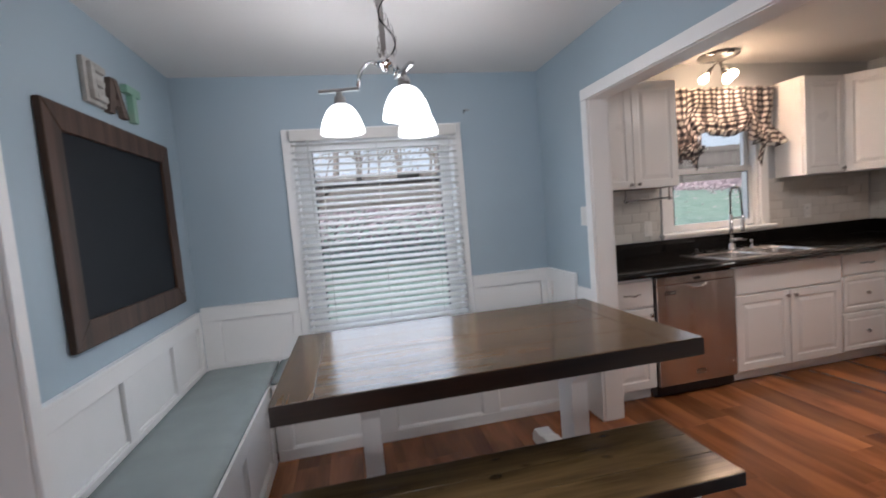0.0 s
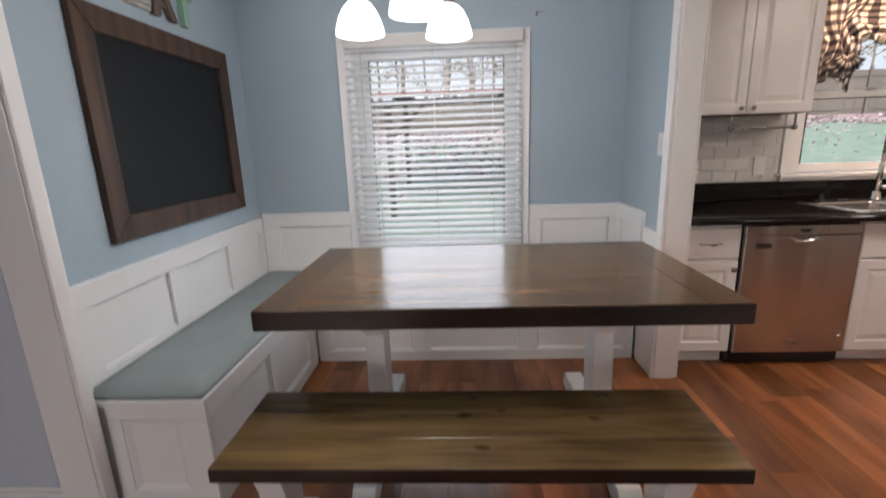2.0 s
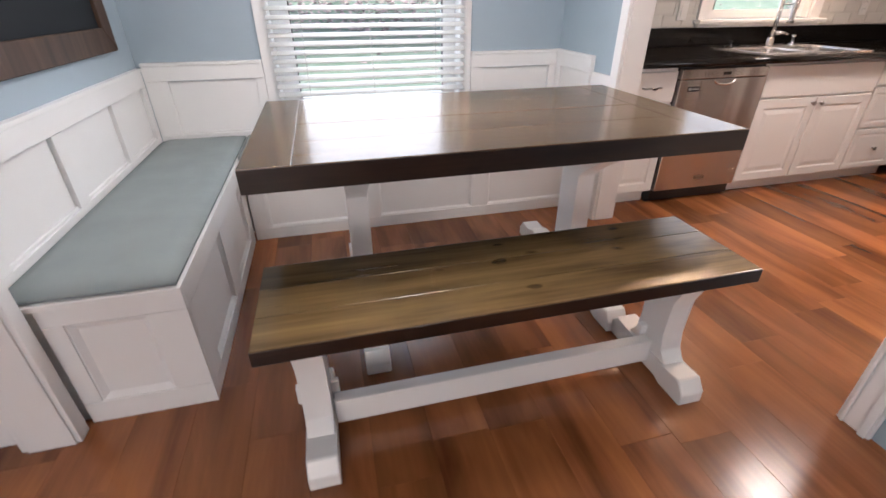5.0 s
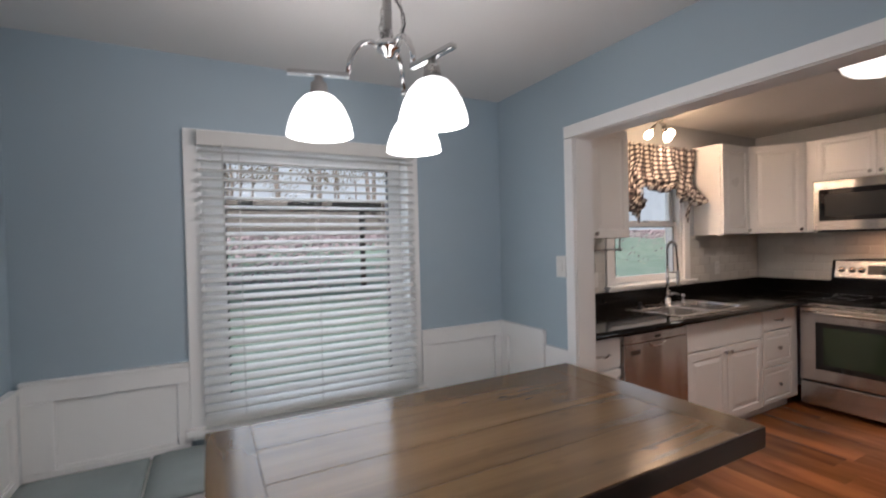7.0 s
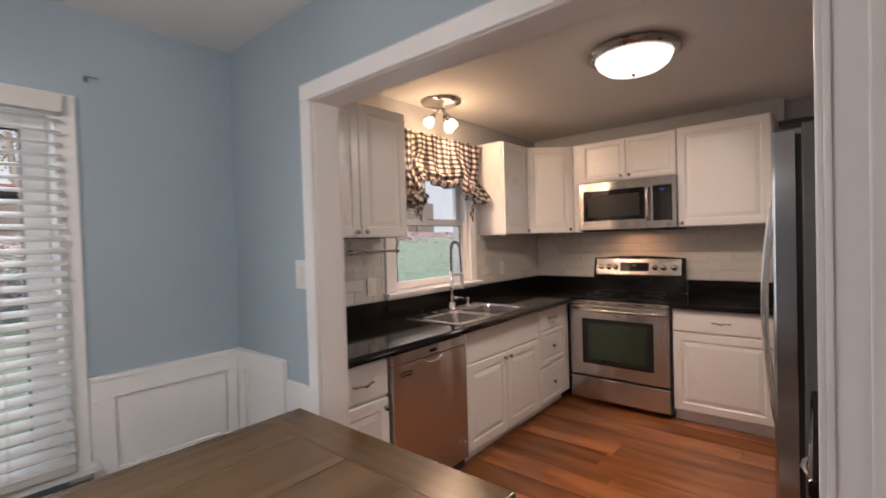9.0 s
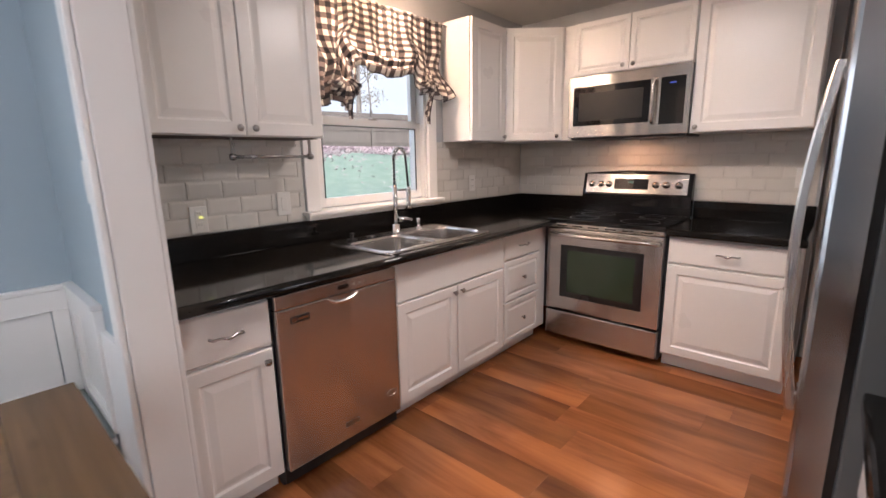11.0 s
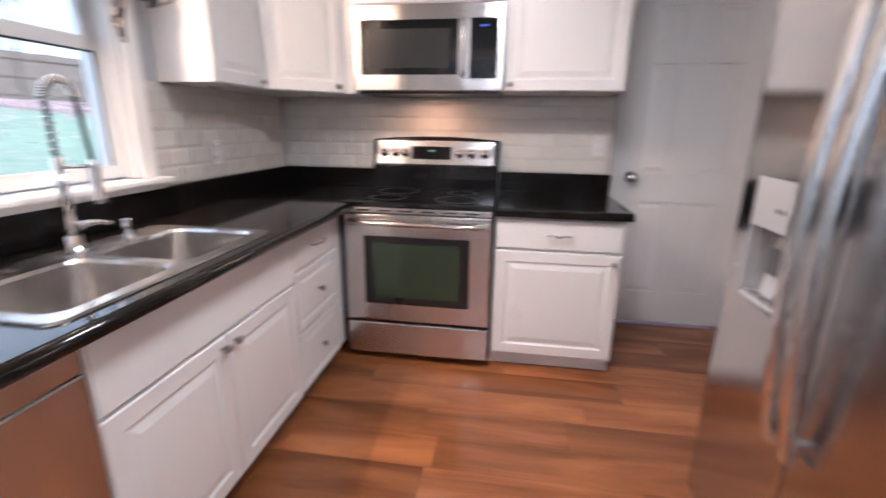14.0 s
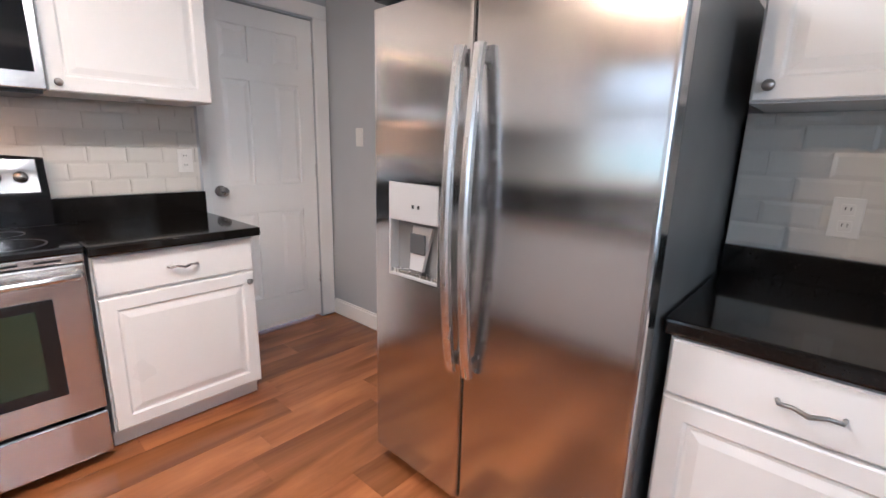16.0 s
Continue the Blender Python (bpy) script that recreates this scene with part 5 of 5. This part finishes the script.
bm = bmesh.new()
uvl = bm.loops.layers.uv.new("uv")
grid = []
for j in range(NV + 1):
    row = []
    v = j / NV
    for i in range(NX + 1):
        u = i / NX
        low = max(0.0, (v - 0.55) / 0.45)
        x = VX0 + u * (VX1 - VX0)
        pinch = math.exp(-((v - 0.62) / 0.16) ** 2)
        for c, span in ((0.17, 0.20), (0.83, 0.20)):
            if abs(u - c) < span:
                k = 1 - (abs(u - c) / span) ** 2
                tx = VX0 + c * (VX1 - VX0)
                x += (tx - x) * k * 0.72 * pinch + (x - tx) * k * 0.25 * max(0, (v - 0.8) / 0.2)
        y = -0.012 - 0.010 * v - 0.018 * math.sin(u * 46 + 2 * math.sin(v * 3)) * (0.35 + 0.65 * v)
        z = VZ - valance_z(u, v)
        if 0.22 < u < 0.78:
            s = math.sin(math.pi * (u - 0.22) / 0.56)
            y -= low * (0.05 * s + 0.018 * math.sin(v * 42) * s)
            z += 0.012 * math.sin(v * 42) * low * s
        else:
            y -= low * 0.045 * (1 + math.sin(u * 110 + v * 5))
            z += 0.02 * low * math.sin(u * 70)
        y += 0.005 * noise.noise((u * 14, v * 10, 1.7))
        row.append(bm.verts.new((x, min(y, 0.012), z)))
    grid.append(row)
for j in range(NV):
    for i in range(NX):
        f = bm.faces.new((grid[j][i], grid[j + 1][i], grid[j + 1][i + 1], grid[j][i + 1]))
        for lp, (a, b) in zip(f.loops, ((i, j), (i, j + 1), (i + 1, j + 1), (i + 1, j))):
            lp[uvl].uv = (a / NX * 1.10, b / NV * 0.62)
cl = part("cloth", bm, CHECK, val, smooth=True)
cl.modifiers.new("thickness", "SOLIDIFY").thickness = 0.003
for u in (0.20, 0.80):
    bx = VX0 + u * (VX1 - VX0)
    bm = bmesh.new()
    uvl = bm.loops.layers.uv.new("uv")
    for k, (dx, ln) in enumerate(((-0.012, 0.16), (0.016, 0.20))):
        z0 = 1.80
        pv = None
        for i in range(9):
            t = i / 8
            c = Vector((bx + dx + 0.015 * math.sin(t * 4 + k), -0.085 - 0.01 * math.sin(t * 5), z0 - t * (ln + 0.10)))
            ww = 0.010 + 0.006 * t
            a, b = bm.verts.new(c + Vector((-ww, 0, 0))), bm.verts.new(c + Vector((ww, 0.004, 0)))
            if pv:
                f = bm.faces.new((pv[0], pv[1], b, a))
                for lp, q in zip(f.loops, ((0, t - 0.12), (0.03, t - 0.12), (0.03, t), (0, t))):
                    lp[uvl].uv = (q[0], q[1] * 0.3)
            pv = (a, b)
    tl = part("tie_tail", bm, CHECK, val, smooth=True)
    tl.modifiers.new("thickness", "SOLIDIFY").thickness = 0.002
for u, zc, w in ((0.17, 1.655, 0.088), (0.80, 1.715, 0.070)):
    bm = bmesh.new()
    uvl = bm.loops.layers.uv.new("uv")
    cx, turns, span = VX0 + u * (VX1 - VX0), 36, 7
    fan = []
    for j in range(span + 1):
        r = 0.012 + w * j / span
        fan.append([bm.verts.new((cx + r * math.sin(2.5 * (i / turns - 0.5)) * 1.05, -0.085 - 0.022 * (j / span) * math.cos(i * 1.75 + u * 9) - 0.02 * math.sin(math.pi * j / span), zc + 0.055 - r * math.cos(2.5 * (i / turns - 0.5)) * 1.15)) for i in range(turns + 1)])
    for j in range(span):
        for i in range(turns):
            f = bm.faces.new((fan[j][i], fan[j + 1][i], fan[j + 1][i + 1], fan[j][i + 1]))
            for lp, (p, q) in zip(f.loops, ((i, j), (i, j + 1), (i + 1, j + 1), (i + 1, j))):
                lp[uvl].uv = (p / turns * 0.42, q / span * 0.12)
    ruffle = part("gathered_ruffle", bm, CHECK, val, smooth=True)
    ruffle.modifiers.new("thickness", "SOLIDIFY").thickness = 0.003
part("rod", tube(bmesh.new(), [(3.42, -0.006, 2.125), (4.485, -0.006, 2.125)], 0.006, 8), NICKEL, val)

# kitchen lamps
dome = thing("flush_ceiling_light", (3.863, -1.413, CEIL_K), "lit alabaster dome ceiling light with nickel ring", "ceiling light")
md = pose(3.863, -1.413, CEIL_K) @ Matrix.Diagonal((1.07, 1.07, 1.0, 1))
part("ring", lathe(bmesh.new(), md, [(0.0, -0.001), (0.20, -0.001), (0.215, -0.012), (0.215, -0.026), (0.195, -0.042), (0.178, -0.046), (0.176, -0.03), (0, -0.03)], 40), NICKEL, dome, smooth=True)
dg = part("glass_dome", lathe(bmesh.new(), md, [(0.176, -0.044), (0.165, -0.072), (0.135, -0.098), (0.09, -0.114), (0.04, -0.121), (0.0, -0.122)], 40), DOME, dome, smooth=True)
dg.visible_shadow = False
part("finial", lathe(bmesh.new(), md, [(0, -0.121), (0.012, -0.123), (0.010, -0.132), (0.006, -0.138), (0.0, -0.142)], 14), NICKEL, dome, smooth=True)
spot = thing("ceiling_spot_cluster", (3.785, -0.15, CEIL_K), "round nickel ceiling fixture with three lit bulbs", "ceiling light")
part("canopy", lathe(bmesh.new(), pose(3.785, -0.15, CEIL_K), [(0, -0.001), (0.138, -0.001), (0.142, -0.012), (0.130, -0.024), (0.105, -0.030), (0.03, -0.034), (0.022, -0.046), (0.0, -0.048)], 30), NICKEL, spot, smooth=True)
for sx, sy, sz in SPOTS:
    c, b = Vector((3.785, -0.15, CEIL_K - 0.04)), Vector((sx, sy, sz))
    d = (b - c).normalized()
    part("arm", tube(bmesh.new(), [c, c.lerp(b, 0.35), c.lerp(b, 0.55)], 0.006, 8), NICKEL, spot)
    sc = part("socket", tube(bmesh.new(), [c.lerp(b, 0.45), c.lerp(b, 0.75)], [0.014, 0.020], 14), NICKEL, spot, smooth=True)
    bb = part("bulb", lathe(bmesh.new(), Matrix.Translation(b) @ d.to_track_quat("Z", "Y").to_matrix().to_4x4(), [(0.014, -0.036), (0.024, -0.014), (0.032, 0.008), (0.028, 0.026), (0.014, 0.037), (0, 0.039)], 16), BULB, sc, "lit warm bulb", smooth=True)
    bb.visible_shadow = False

# pantry door
pd = thing("door_1", (5.66, -2.41, 0), "closed white six panel door", "door", kind="structure")
part("side_casing", box(5.620, 5.639, -2.868, -2.772, 0, 2.03, bev=0.004), TRIM, pd)
part("side_casing", box(5.620, 5.639, -2.055, -1.985, 0, 2.03, bev=0.004), TRIM, pd)
part("head_casing", box(5.620, 5.639, -2.868, -1.985, 2.031, 2.115, bev=0.004), TRIM, pd)
lf = part("door_leaf", box(5.668, 5.700, -2.768, -2.062, 0.008, 2.015), TRIM, pd)
mp_ = pose(5.6675, -2.062, 0, 0, 0, RANGE_SIDE)
cols = ((0.105, 0.275), (0.430, 0.600))
rowsz = ((0.22, 0.80), (0.98, 1.60), (1.70, 1.90))
part("stile", box(0.0, 0.105, -0.014, -0.0005, 0.010, 2.012, m=mp_), TRIM, lf)
part("stile", box(0.601, 0.706, -0.014, -0.0005, 0.010, 2.012, m=mp_), TRIM, lf)
for a, b in ((0.2205, 0.7995), (0.9805, 1.5995), (1.7005, 1.8995)):
    part("mullion", box(0.2755, 0.4295, -0.014, -0.0005, a, b, m=mp_), TRIM, lf)
for a, b in ((0.010, 0.2195), (0.8005, 0.9795), (1.6005, 1.6995), (1.9005, 2.012)):
    part("rail", box(0.1055, 0.6005, -0.014, -0.0005, a, b, m=mp_), TRIM, lf)
for a, b in cols:
    for c, d in rowsz:
        part("panel", rings(bmesh.new(), mp_ @ pose(a, -0.0005, c), b - a, d - c, [(0.0, 0.0), (0.0, -0.001), (0.012, -0.002), (0.035, -0.010)]), TRIM, lf)
kn = part("door_knob", lathe(bmesh.new(), mp_ @ pose(0.055, -0.014, 0.955, 90), [(0.033, 0), (0.032, 0.008), (0.014, 0.012), (0.012, 0.035), (0.024, 0.042), (0.029, 0.055), (0.024, 0.068), (0, 0.072)], 20), NICKEL, lf, "nickel door knob", smooth=True)
for hz in (0.25, 1.02, 1.80):
    part("hinge", tube(bmesh.new(), [mp_ @ Vector((0.7085, -0.012, hz)), mp_ @ Vector((0.7085, -0.012, hz + 0.085))], 0.006, 8), NICKEL, lf)

for m in (pose(2.856, 0.038, 1.045), pose(2.885, -2.748, 1.077, 0, 0, 180), pose(5.487, -1.885, 1.14, 0, 0, -90), pose(4.80, 0.038, 1.10)):
    switch_plate(m, "white duplex wall outlet on the tiles", "wall outlet", "outlet")
switch_plate(pose(3.262, 0.038, 1.08), "white switch plate on the tiles", "light switch", "switch")
led = thing("plug_in_night_light", (2.862, 0.03, 1.06), "small green lit indicator in the outlet", "night light")
part("lamp", boxes([(2.857, 2.862, 0.026, 0.029, 1.052, 1.058), (2.866, 2.871, 0.026, 0.029, 1.052, 1.058)]), LED, led)

# unseen window, added to give the rear fill light an opening
w3 = thing("window_3", (-0.4, -6.15, 0.85), "unseen white framed window added in the rear wall", "window", kind="structure")
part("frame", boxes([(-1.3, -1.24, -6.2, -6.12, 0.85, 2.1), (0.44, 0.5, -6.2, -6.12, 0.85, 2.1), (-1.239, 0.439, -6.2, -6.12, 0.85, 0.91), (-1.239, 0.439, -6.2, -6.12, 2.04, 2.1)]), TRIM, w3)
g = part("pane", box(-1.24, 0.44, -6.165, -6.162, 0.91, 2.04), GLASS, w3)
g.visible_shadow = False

# ---- outside ----
def land(y):
    """The yard climbs away from the house to a bank."""
    return -0.35 + 1.3 * min(1, max(0, (y - 1.0) / 8.5)) ** 1.2 + 0.75 * min(1, max(0, (y - 8.0) / 4.0)) + 0.03 * min(18, max(0, y - 12)) if y > 0.2 else -0.35


bm = bmesh.new()
ys = [-200, -60, -20, 0.2, 1, 2, 3, 4, 5, 6, 7, 8, 9, 10, 11, 12, 14, 17, 20, 24, 30, 40, 90, 300, 1200]
xs = [-1200, -300, -90, -40, -20, -10, -5, 0, 5, 10, 15, 20, 30, 60, 150, 500, 1500]
gv = [[bm.verts.new((x, y, land(y) + (0.05 * noise.noise((x * 0.4, y * 0.4, 0)) if 0.5 < y < 30 else 0))) for x in xs] for y in ys]
for j in range(len(ys) - 1):
    for i in range(len(xs) - 1):
        bm.faces.new((gv[j][i], gv[j][i + 1], gv[j + 1][i + 1], gv[j + 1][i]))
structure("ground", bm, GRASS, "green lawn climbing to a leafy bank", "ground")
bm = bmesh.new()
n = 0
rnd = random.Random(4)
verts, faces = [], []
for k in range(34000):
    x = rnd.uniform(-9, 22)
    y0 = 7.0 + 3.4 * min(1, max(0, (x - 1.5) / 4.5)) + 0.4 * math.sin(x * 1.7)
    y = y0 + (14.5 - y0) * rnd.random() ** 0.8
    if rnd.random() < 0.02:
        y = y0 - abs(rnd.gauss(0, 1.2))
    z = land(y) + 0.05 * noise.noise((x * 0.4, y * 0.4, 0)) + 0.02
    s, a, t1, t2 = rnd.uniform(0.04, 0.075), rnd.uniform(0, 6.28), rnd.uniform(-0.05, 0.05), rnd.uniform(-0.05, 0.05)
    b0 = len(verts)
    ca, sa = math.cos(a) * s, math.sin(a) * s
    verts += [(x + ca, y + sa, z + t1), (x - sa * 0.6, y + ca * 0.6, z + 0.03), (x - ca, y - sa, z + t2 + 0.02), (x + sa * 0.6, y - ca * 0.6, z)]
    faces.append((b0, b0 + 1, b0 + 2, b0 + 3))
me = bpy.data.meshes.new("leaf_litter")
me.from_pydata(verts, [], faces)
me.materials.append(LITTER)
tagged(new("leaf_litter", me), "drift of fallen brown leaves below the fence", "leaves", kind="stuff")
bm.free()

FENCE_TURN = -math.atan(0.35)


def fence_y(x):
    return 20 - 0.35 * (x - 5)


fence = thing("fence", (5, fence_y(5), 1.7), "weathered board fence along the top of the yard", "fence")
bme = bpy.data.meshes.new("board")
bmx = box(-0.0735, 0.0735, -0.012, 0.012, 0, 1.75)
bmx.to_mesh(bme)
bmx.free()
bme.materials.append(FENCE)
for k in range(200):
    s = new("board", bme)
    s.parent = fence
    px = -8 + k * 0.143
    s.rotation_euler = (0, 0, FENCE_TURN)
    s.location = Vector((px, fence_y(px) + random.uniform(-0.004, 0.004), land(fence_y(px)) - 0.06 + random.uniform(-0.015, 0.015))) - BASE[fence]
for k in range(12):
    px = -8 + k * 2.5
    m = pose(px, fence_y(px), land(fence_y(px)), 0, 0, math.degrees(FENCE_TURN))
    part("post", box(-0.05, 0.05, -0.12, -0.014, -0.1, 1.82, bev=0.006, m=m), FENCE, fence)
    if k < 11:
        tilt = math.degrees(math.asin((land(fence_y(px + 2.5)) - land(fence_y(px))) / 2.65))
        m = m @ pose(0, 0, 0, 0, -tilt, 0)
        for z in (0.25, 0.85, 1.45):
            part("rail", box(0.052, 2.59, -0.06, -0.014, z, z + 0.09, m=m), FENCE, fence)


def tree(x, y, h, r, seed):
    rn = random.Random(seed)
    z = land(y) - 0.1
    t = thing("tree", (x, y, z), "tall bare-limbed tree with thin autumn foliage", "tree", "trees beyond the fence")
    pts = [Vector((x + rn.uniform(-0.12, 0.12) * i, y + rn.uniform(-0.1, 0.1) * i, z + h * i / 6)) for i in range(7)]
    part("trunk", tube(bmesh.new(), pts, [r * (1.15 - i / 6.5) for i in range(7)], 9), BARK, t, smooth=True)
    vs, fs = [], []
    for k in range(9):
        i = rn.randint(2, 5)
        a, l = rn.uniform(0, 6.28), rn.uniform(1.2, 3.0)
        p = pts[i]
        q = p + Vector((math.cos(a) * l * 0.5, math.sin(a) * l * 0.5, l * 0.35))
        e_ = q + Vector((math.cos(a + 0.4) * l * 0.5, math.sin(a + 0.4) * l * 0.5, l * 0.4))
        part("limb", tube(bmesh.new(), [p, q, e_], [r * 0.35, r * 0.2, 0.015], 6), BARK, t)
        for c in range(45):
            o = q.lerp(e_, rn.random()) + Vector((rn.gauss(0, 0.45), rn.gauss(0, 0.45), rn.gauss(0, 0.4)))
            s = rn.uniform(0.05, 0.11)
            d1, d2 = Vector((rn.gauss(0, 1), rn.gauss(0, 1), rn.gauss(0, 1))).normalized() * s, Vector((rn.gauss(0, 1), rn.gauss(0, 1), rn.gauss(0, 1))).normalized() * s
            b0 = len(vs)
            vs.extend([o + d1, o + d2, o - d1, o - d2])
            fs.append((b0, b0 + 1, b0 + 2, b0 + 3))
    cm = bpy.data.meshes.new("crown")
    cm.from_pydata([v - BASE[t] for v in vs], [], fs)
    cm.materials.append(LEAF)
    c = new("crown", cm)
    c.parent = t
    return t


for k, (x, y) in enumerate(((-6, 16), (-2.5, 19), (0.6, 15), (2.2, 21), (4.5, 16.5), (7.5, 18), (9.6, 14.5), (11.5, 19), (13.4, 15), (15.5, 21), (17.5, 16), (20, 19), (23, 15))):
    tree(x, y + 9.5, 9 + (k * 37 % 5), 0.13 + 0.03 * (k % 3), 40 + k)
for k in range(24):
    tree(-8 + k * 1.75 + (k * 53 % 7) * 0.2, 32 + (k * 29 % 13), 11 + k % 4, 0.09 + 0.03 * (k % 2), 90 + k)

bm = bmesh.new()
prism(bm, [(-150, -3), (180, -3), (180, 70), (-150, 70)], pose(0, 75, 0), 0.2)
structure("backdrop", bm, HAZE, "pale overcast sky behind the trees", "sky")

shelter = thing("garden_shelter", (1.4, 5.6, 0.2), "timber garden shelter with a reddish board roof", "shelter")
for px in (0.22, 3.6):
    for py in (4.395, 6.7):
        part("post", box(px - 0.045, px + 0.045, py - 0.045, py + 0.045, land(py) - 0.1, 1.90 if py < 5 else 2.11, bev=0.006), DECK, shelter)
part("beam", box(-0.6, 4.2, 4.345, 4.445, 1.901, 1.975, bev=0.006), DECK, shelter)
part("beam", box(-0.6, 4.2, 6.65, 6.75, 2.111, 2.185, bev=0.006), DECK, shelter)
for bx0, bx1 in ((0.26, 0.78), (3.56, 3.04)):
    part("brace", tube(bmesh.new(), [(bx0, 4.395, 1.40), (bx1, 4.395, 1.90)], 0.035, 4), DECK, shelter)
for k in range(6):
    rx = -0.5 + k * 0.9
    part("rafter", prism(bmesh.new(), [(4.0, 1.946), (7.0, 2.211), (7.0, 2.291), (4.0, 2.026)], pose(rx, 0, 0, 0, 0, 90), 0.045), DECK, shelter)
ROOFB = material("red_brown_roof_boards", (0.26, 0.13, 0.10), 0.8, second=(0.17, 0.085, 0.065), scale=4, amount=0.8, rand=0.15)
for k in range(15):
    y0 = 4.0 + k * 0.205
    zt = 2.030 + (y0 - 4.0) * 0.0883
    part("roof_board", prism(bmesh.new(), [(y0, zt), (y0 + 0.2, zt + 0.0177), (y0 + 0.2, zt + 0.0397), (y0, zt + 0.022)], pose(4.25, 0, 0, 0, 0, 90), 4.9), ROOFB, shelter)

# ---- floor boards and wall tiles ----
floor = thing("floor", (0, 0, 0), "reddish brown wood laminate boards running towards the windows", "floor", kind="structure")
plank_me = {}
rnd = random.Random(9)


def plank(w, l):
    key = (round(w, 4), round(l, 4))
    if key not in plank_me:
        b = box(-w / 2 + 0.0002, w / 2 - 0.0002, -l / 2 + 0.0002, l / 2 - 0.0002, -0.011, 0.0, bev=0.0008)
        me = bpy.data.meshes.new("board")
        b.to_mesh(me)
        b.free()
        me.materials.append(FLOOR)
        plank_me[key] = me
    return plank_me[key]


PW = 0.178
cols = int((5.66 + 1.20) / PW)
spare = []
for c in range(cols):
    x = -1.20 + PW * (c + 0.5)
    y = (-2.86 if x > 2.6 else -4.1) - rnd.uniform(0.0, 1.2)
    lo = -2.86 if x > 2.6 else -4.1
    while y < 0.04:
        long = rnd.choice((0.61, 0.79, 0.98, 1.22))
        a, b = max(y, lo), min(y + long, 0.04)
        if b - a > 0.03:
            o = new("board", plank(PW, b - a))
            o.parent = floor
            o.location = (x, (a + b) / 2, 0)
        y += long
part("rear_boards", boxes([(-3.2, -1.2015, -6.1, -1.60, -0.011, -0.0003), (-1.2, 2.385, -6.1, -4.102, -0.011, -0.0003)]), FLOOR, floor)["kind"] = "stuff"

TW, TH, GAP = 0.152, 0.076, 0.003
tile_me = {}


def tile_mesh(w, h):
    key = (round(w, 4), round(h, 4))
    if key not in tile_me:
        b = rings(bmesh.new(), Matrix.Identity(4), w, h, [(0, 0), (0, -0.0045), (0.011, -0.0062)])
        bmesh.ops.recalc_face_normals(b, faces=b.faces)
        me = bpy.data.meshes.new("tile")
        b.to_mesh(me)
        b.free()
        me.materials.append(TILE)
        tile_me[key] = me
    return tile_me[key]


def tiling(name, m, length, z0, z1, label, skip=()):
    """Running-bond bevelled tiles on a grout bed, local x along, facing -y."""
    t = thing(name, m.translation, label, "tiling", kind="structure")
    part("grout", box(0, length, -0.003, 0, z0, z1, m=m), GROUT, t)
    r, z = 0, z0 + 0.001
    while z < z1 - 0.012:
        h = min(TH, z1 - z)
        x = 0.0 - (TW / 2 if r % 2 else 0)
        while x < length - 0.012:
            a, b = max(x, 0.0), min(x + TW, length)
            spans = [(a, b)]
            for sx0, sx1, sz0, sz1 in skip:
                if z + h / 2 > sz0 and z + h / 2 < sz1:
                    spans = [q for p in spans for q in ((p[0], min(p[1], sx0)), (max(p[0], sx1), p[1])) if q[1] - q[0] > 0.012]
            for p, q in spans:
                if q - p > 0.014:
                    o = new("tile", tile_mesh(q - p - GAP, h - GAP))
                    o.parent = t
                    o.matrix_basis = Matrix.Translation(-BASE[t]) @ m @ pose(p + GAP / 2, -0.003, z + GAP / 2, random.uniform(-0.25, 0.25), 0, random.uniform(-0.2, 0.2))
            x += TW
        z += TH
        r += 1
    return t


tiling("tiling_sink_left", pose(2.518, 0.050, 0), 0.868, 0.979, 1.391, "white bevelled subway tiles above the worktop")
tiling("tiling_sink_right", pose(4.406, 0.050, 0), 1.085, 0.979, 1.397, "white bevelled subway tiles above the worktop")
tiling("tiling_range", pose(5.500, 0.040, 0, 0, 0, -90), 1.995, 0.979, 1.411, "white bevelled subway tiles behind the range")
tiling("tiling_counter", pose(3.17, -2.760, 0, 0, 0, 180), 0.645, 0.956, 1.374, "white bevelled subway tiles beside the refrigerator")
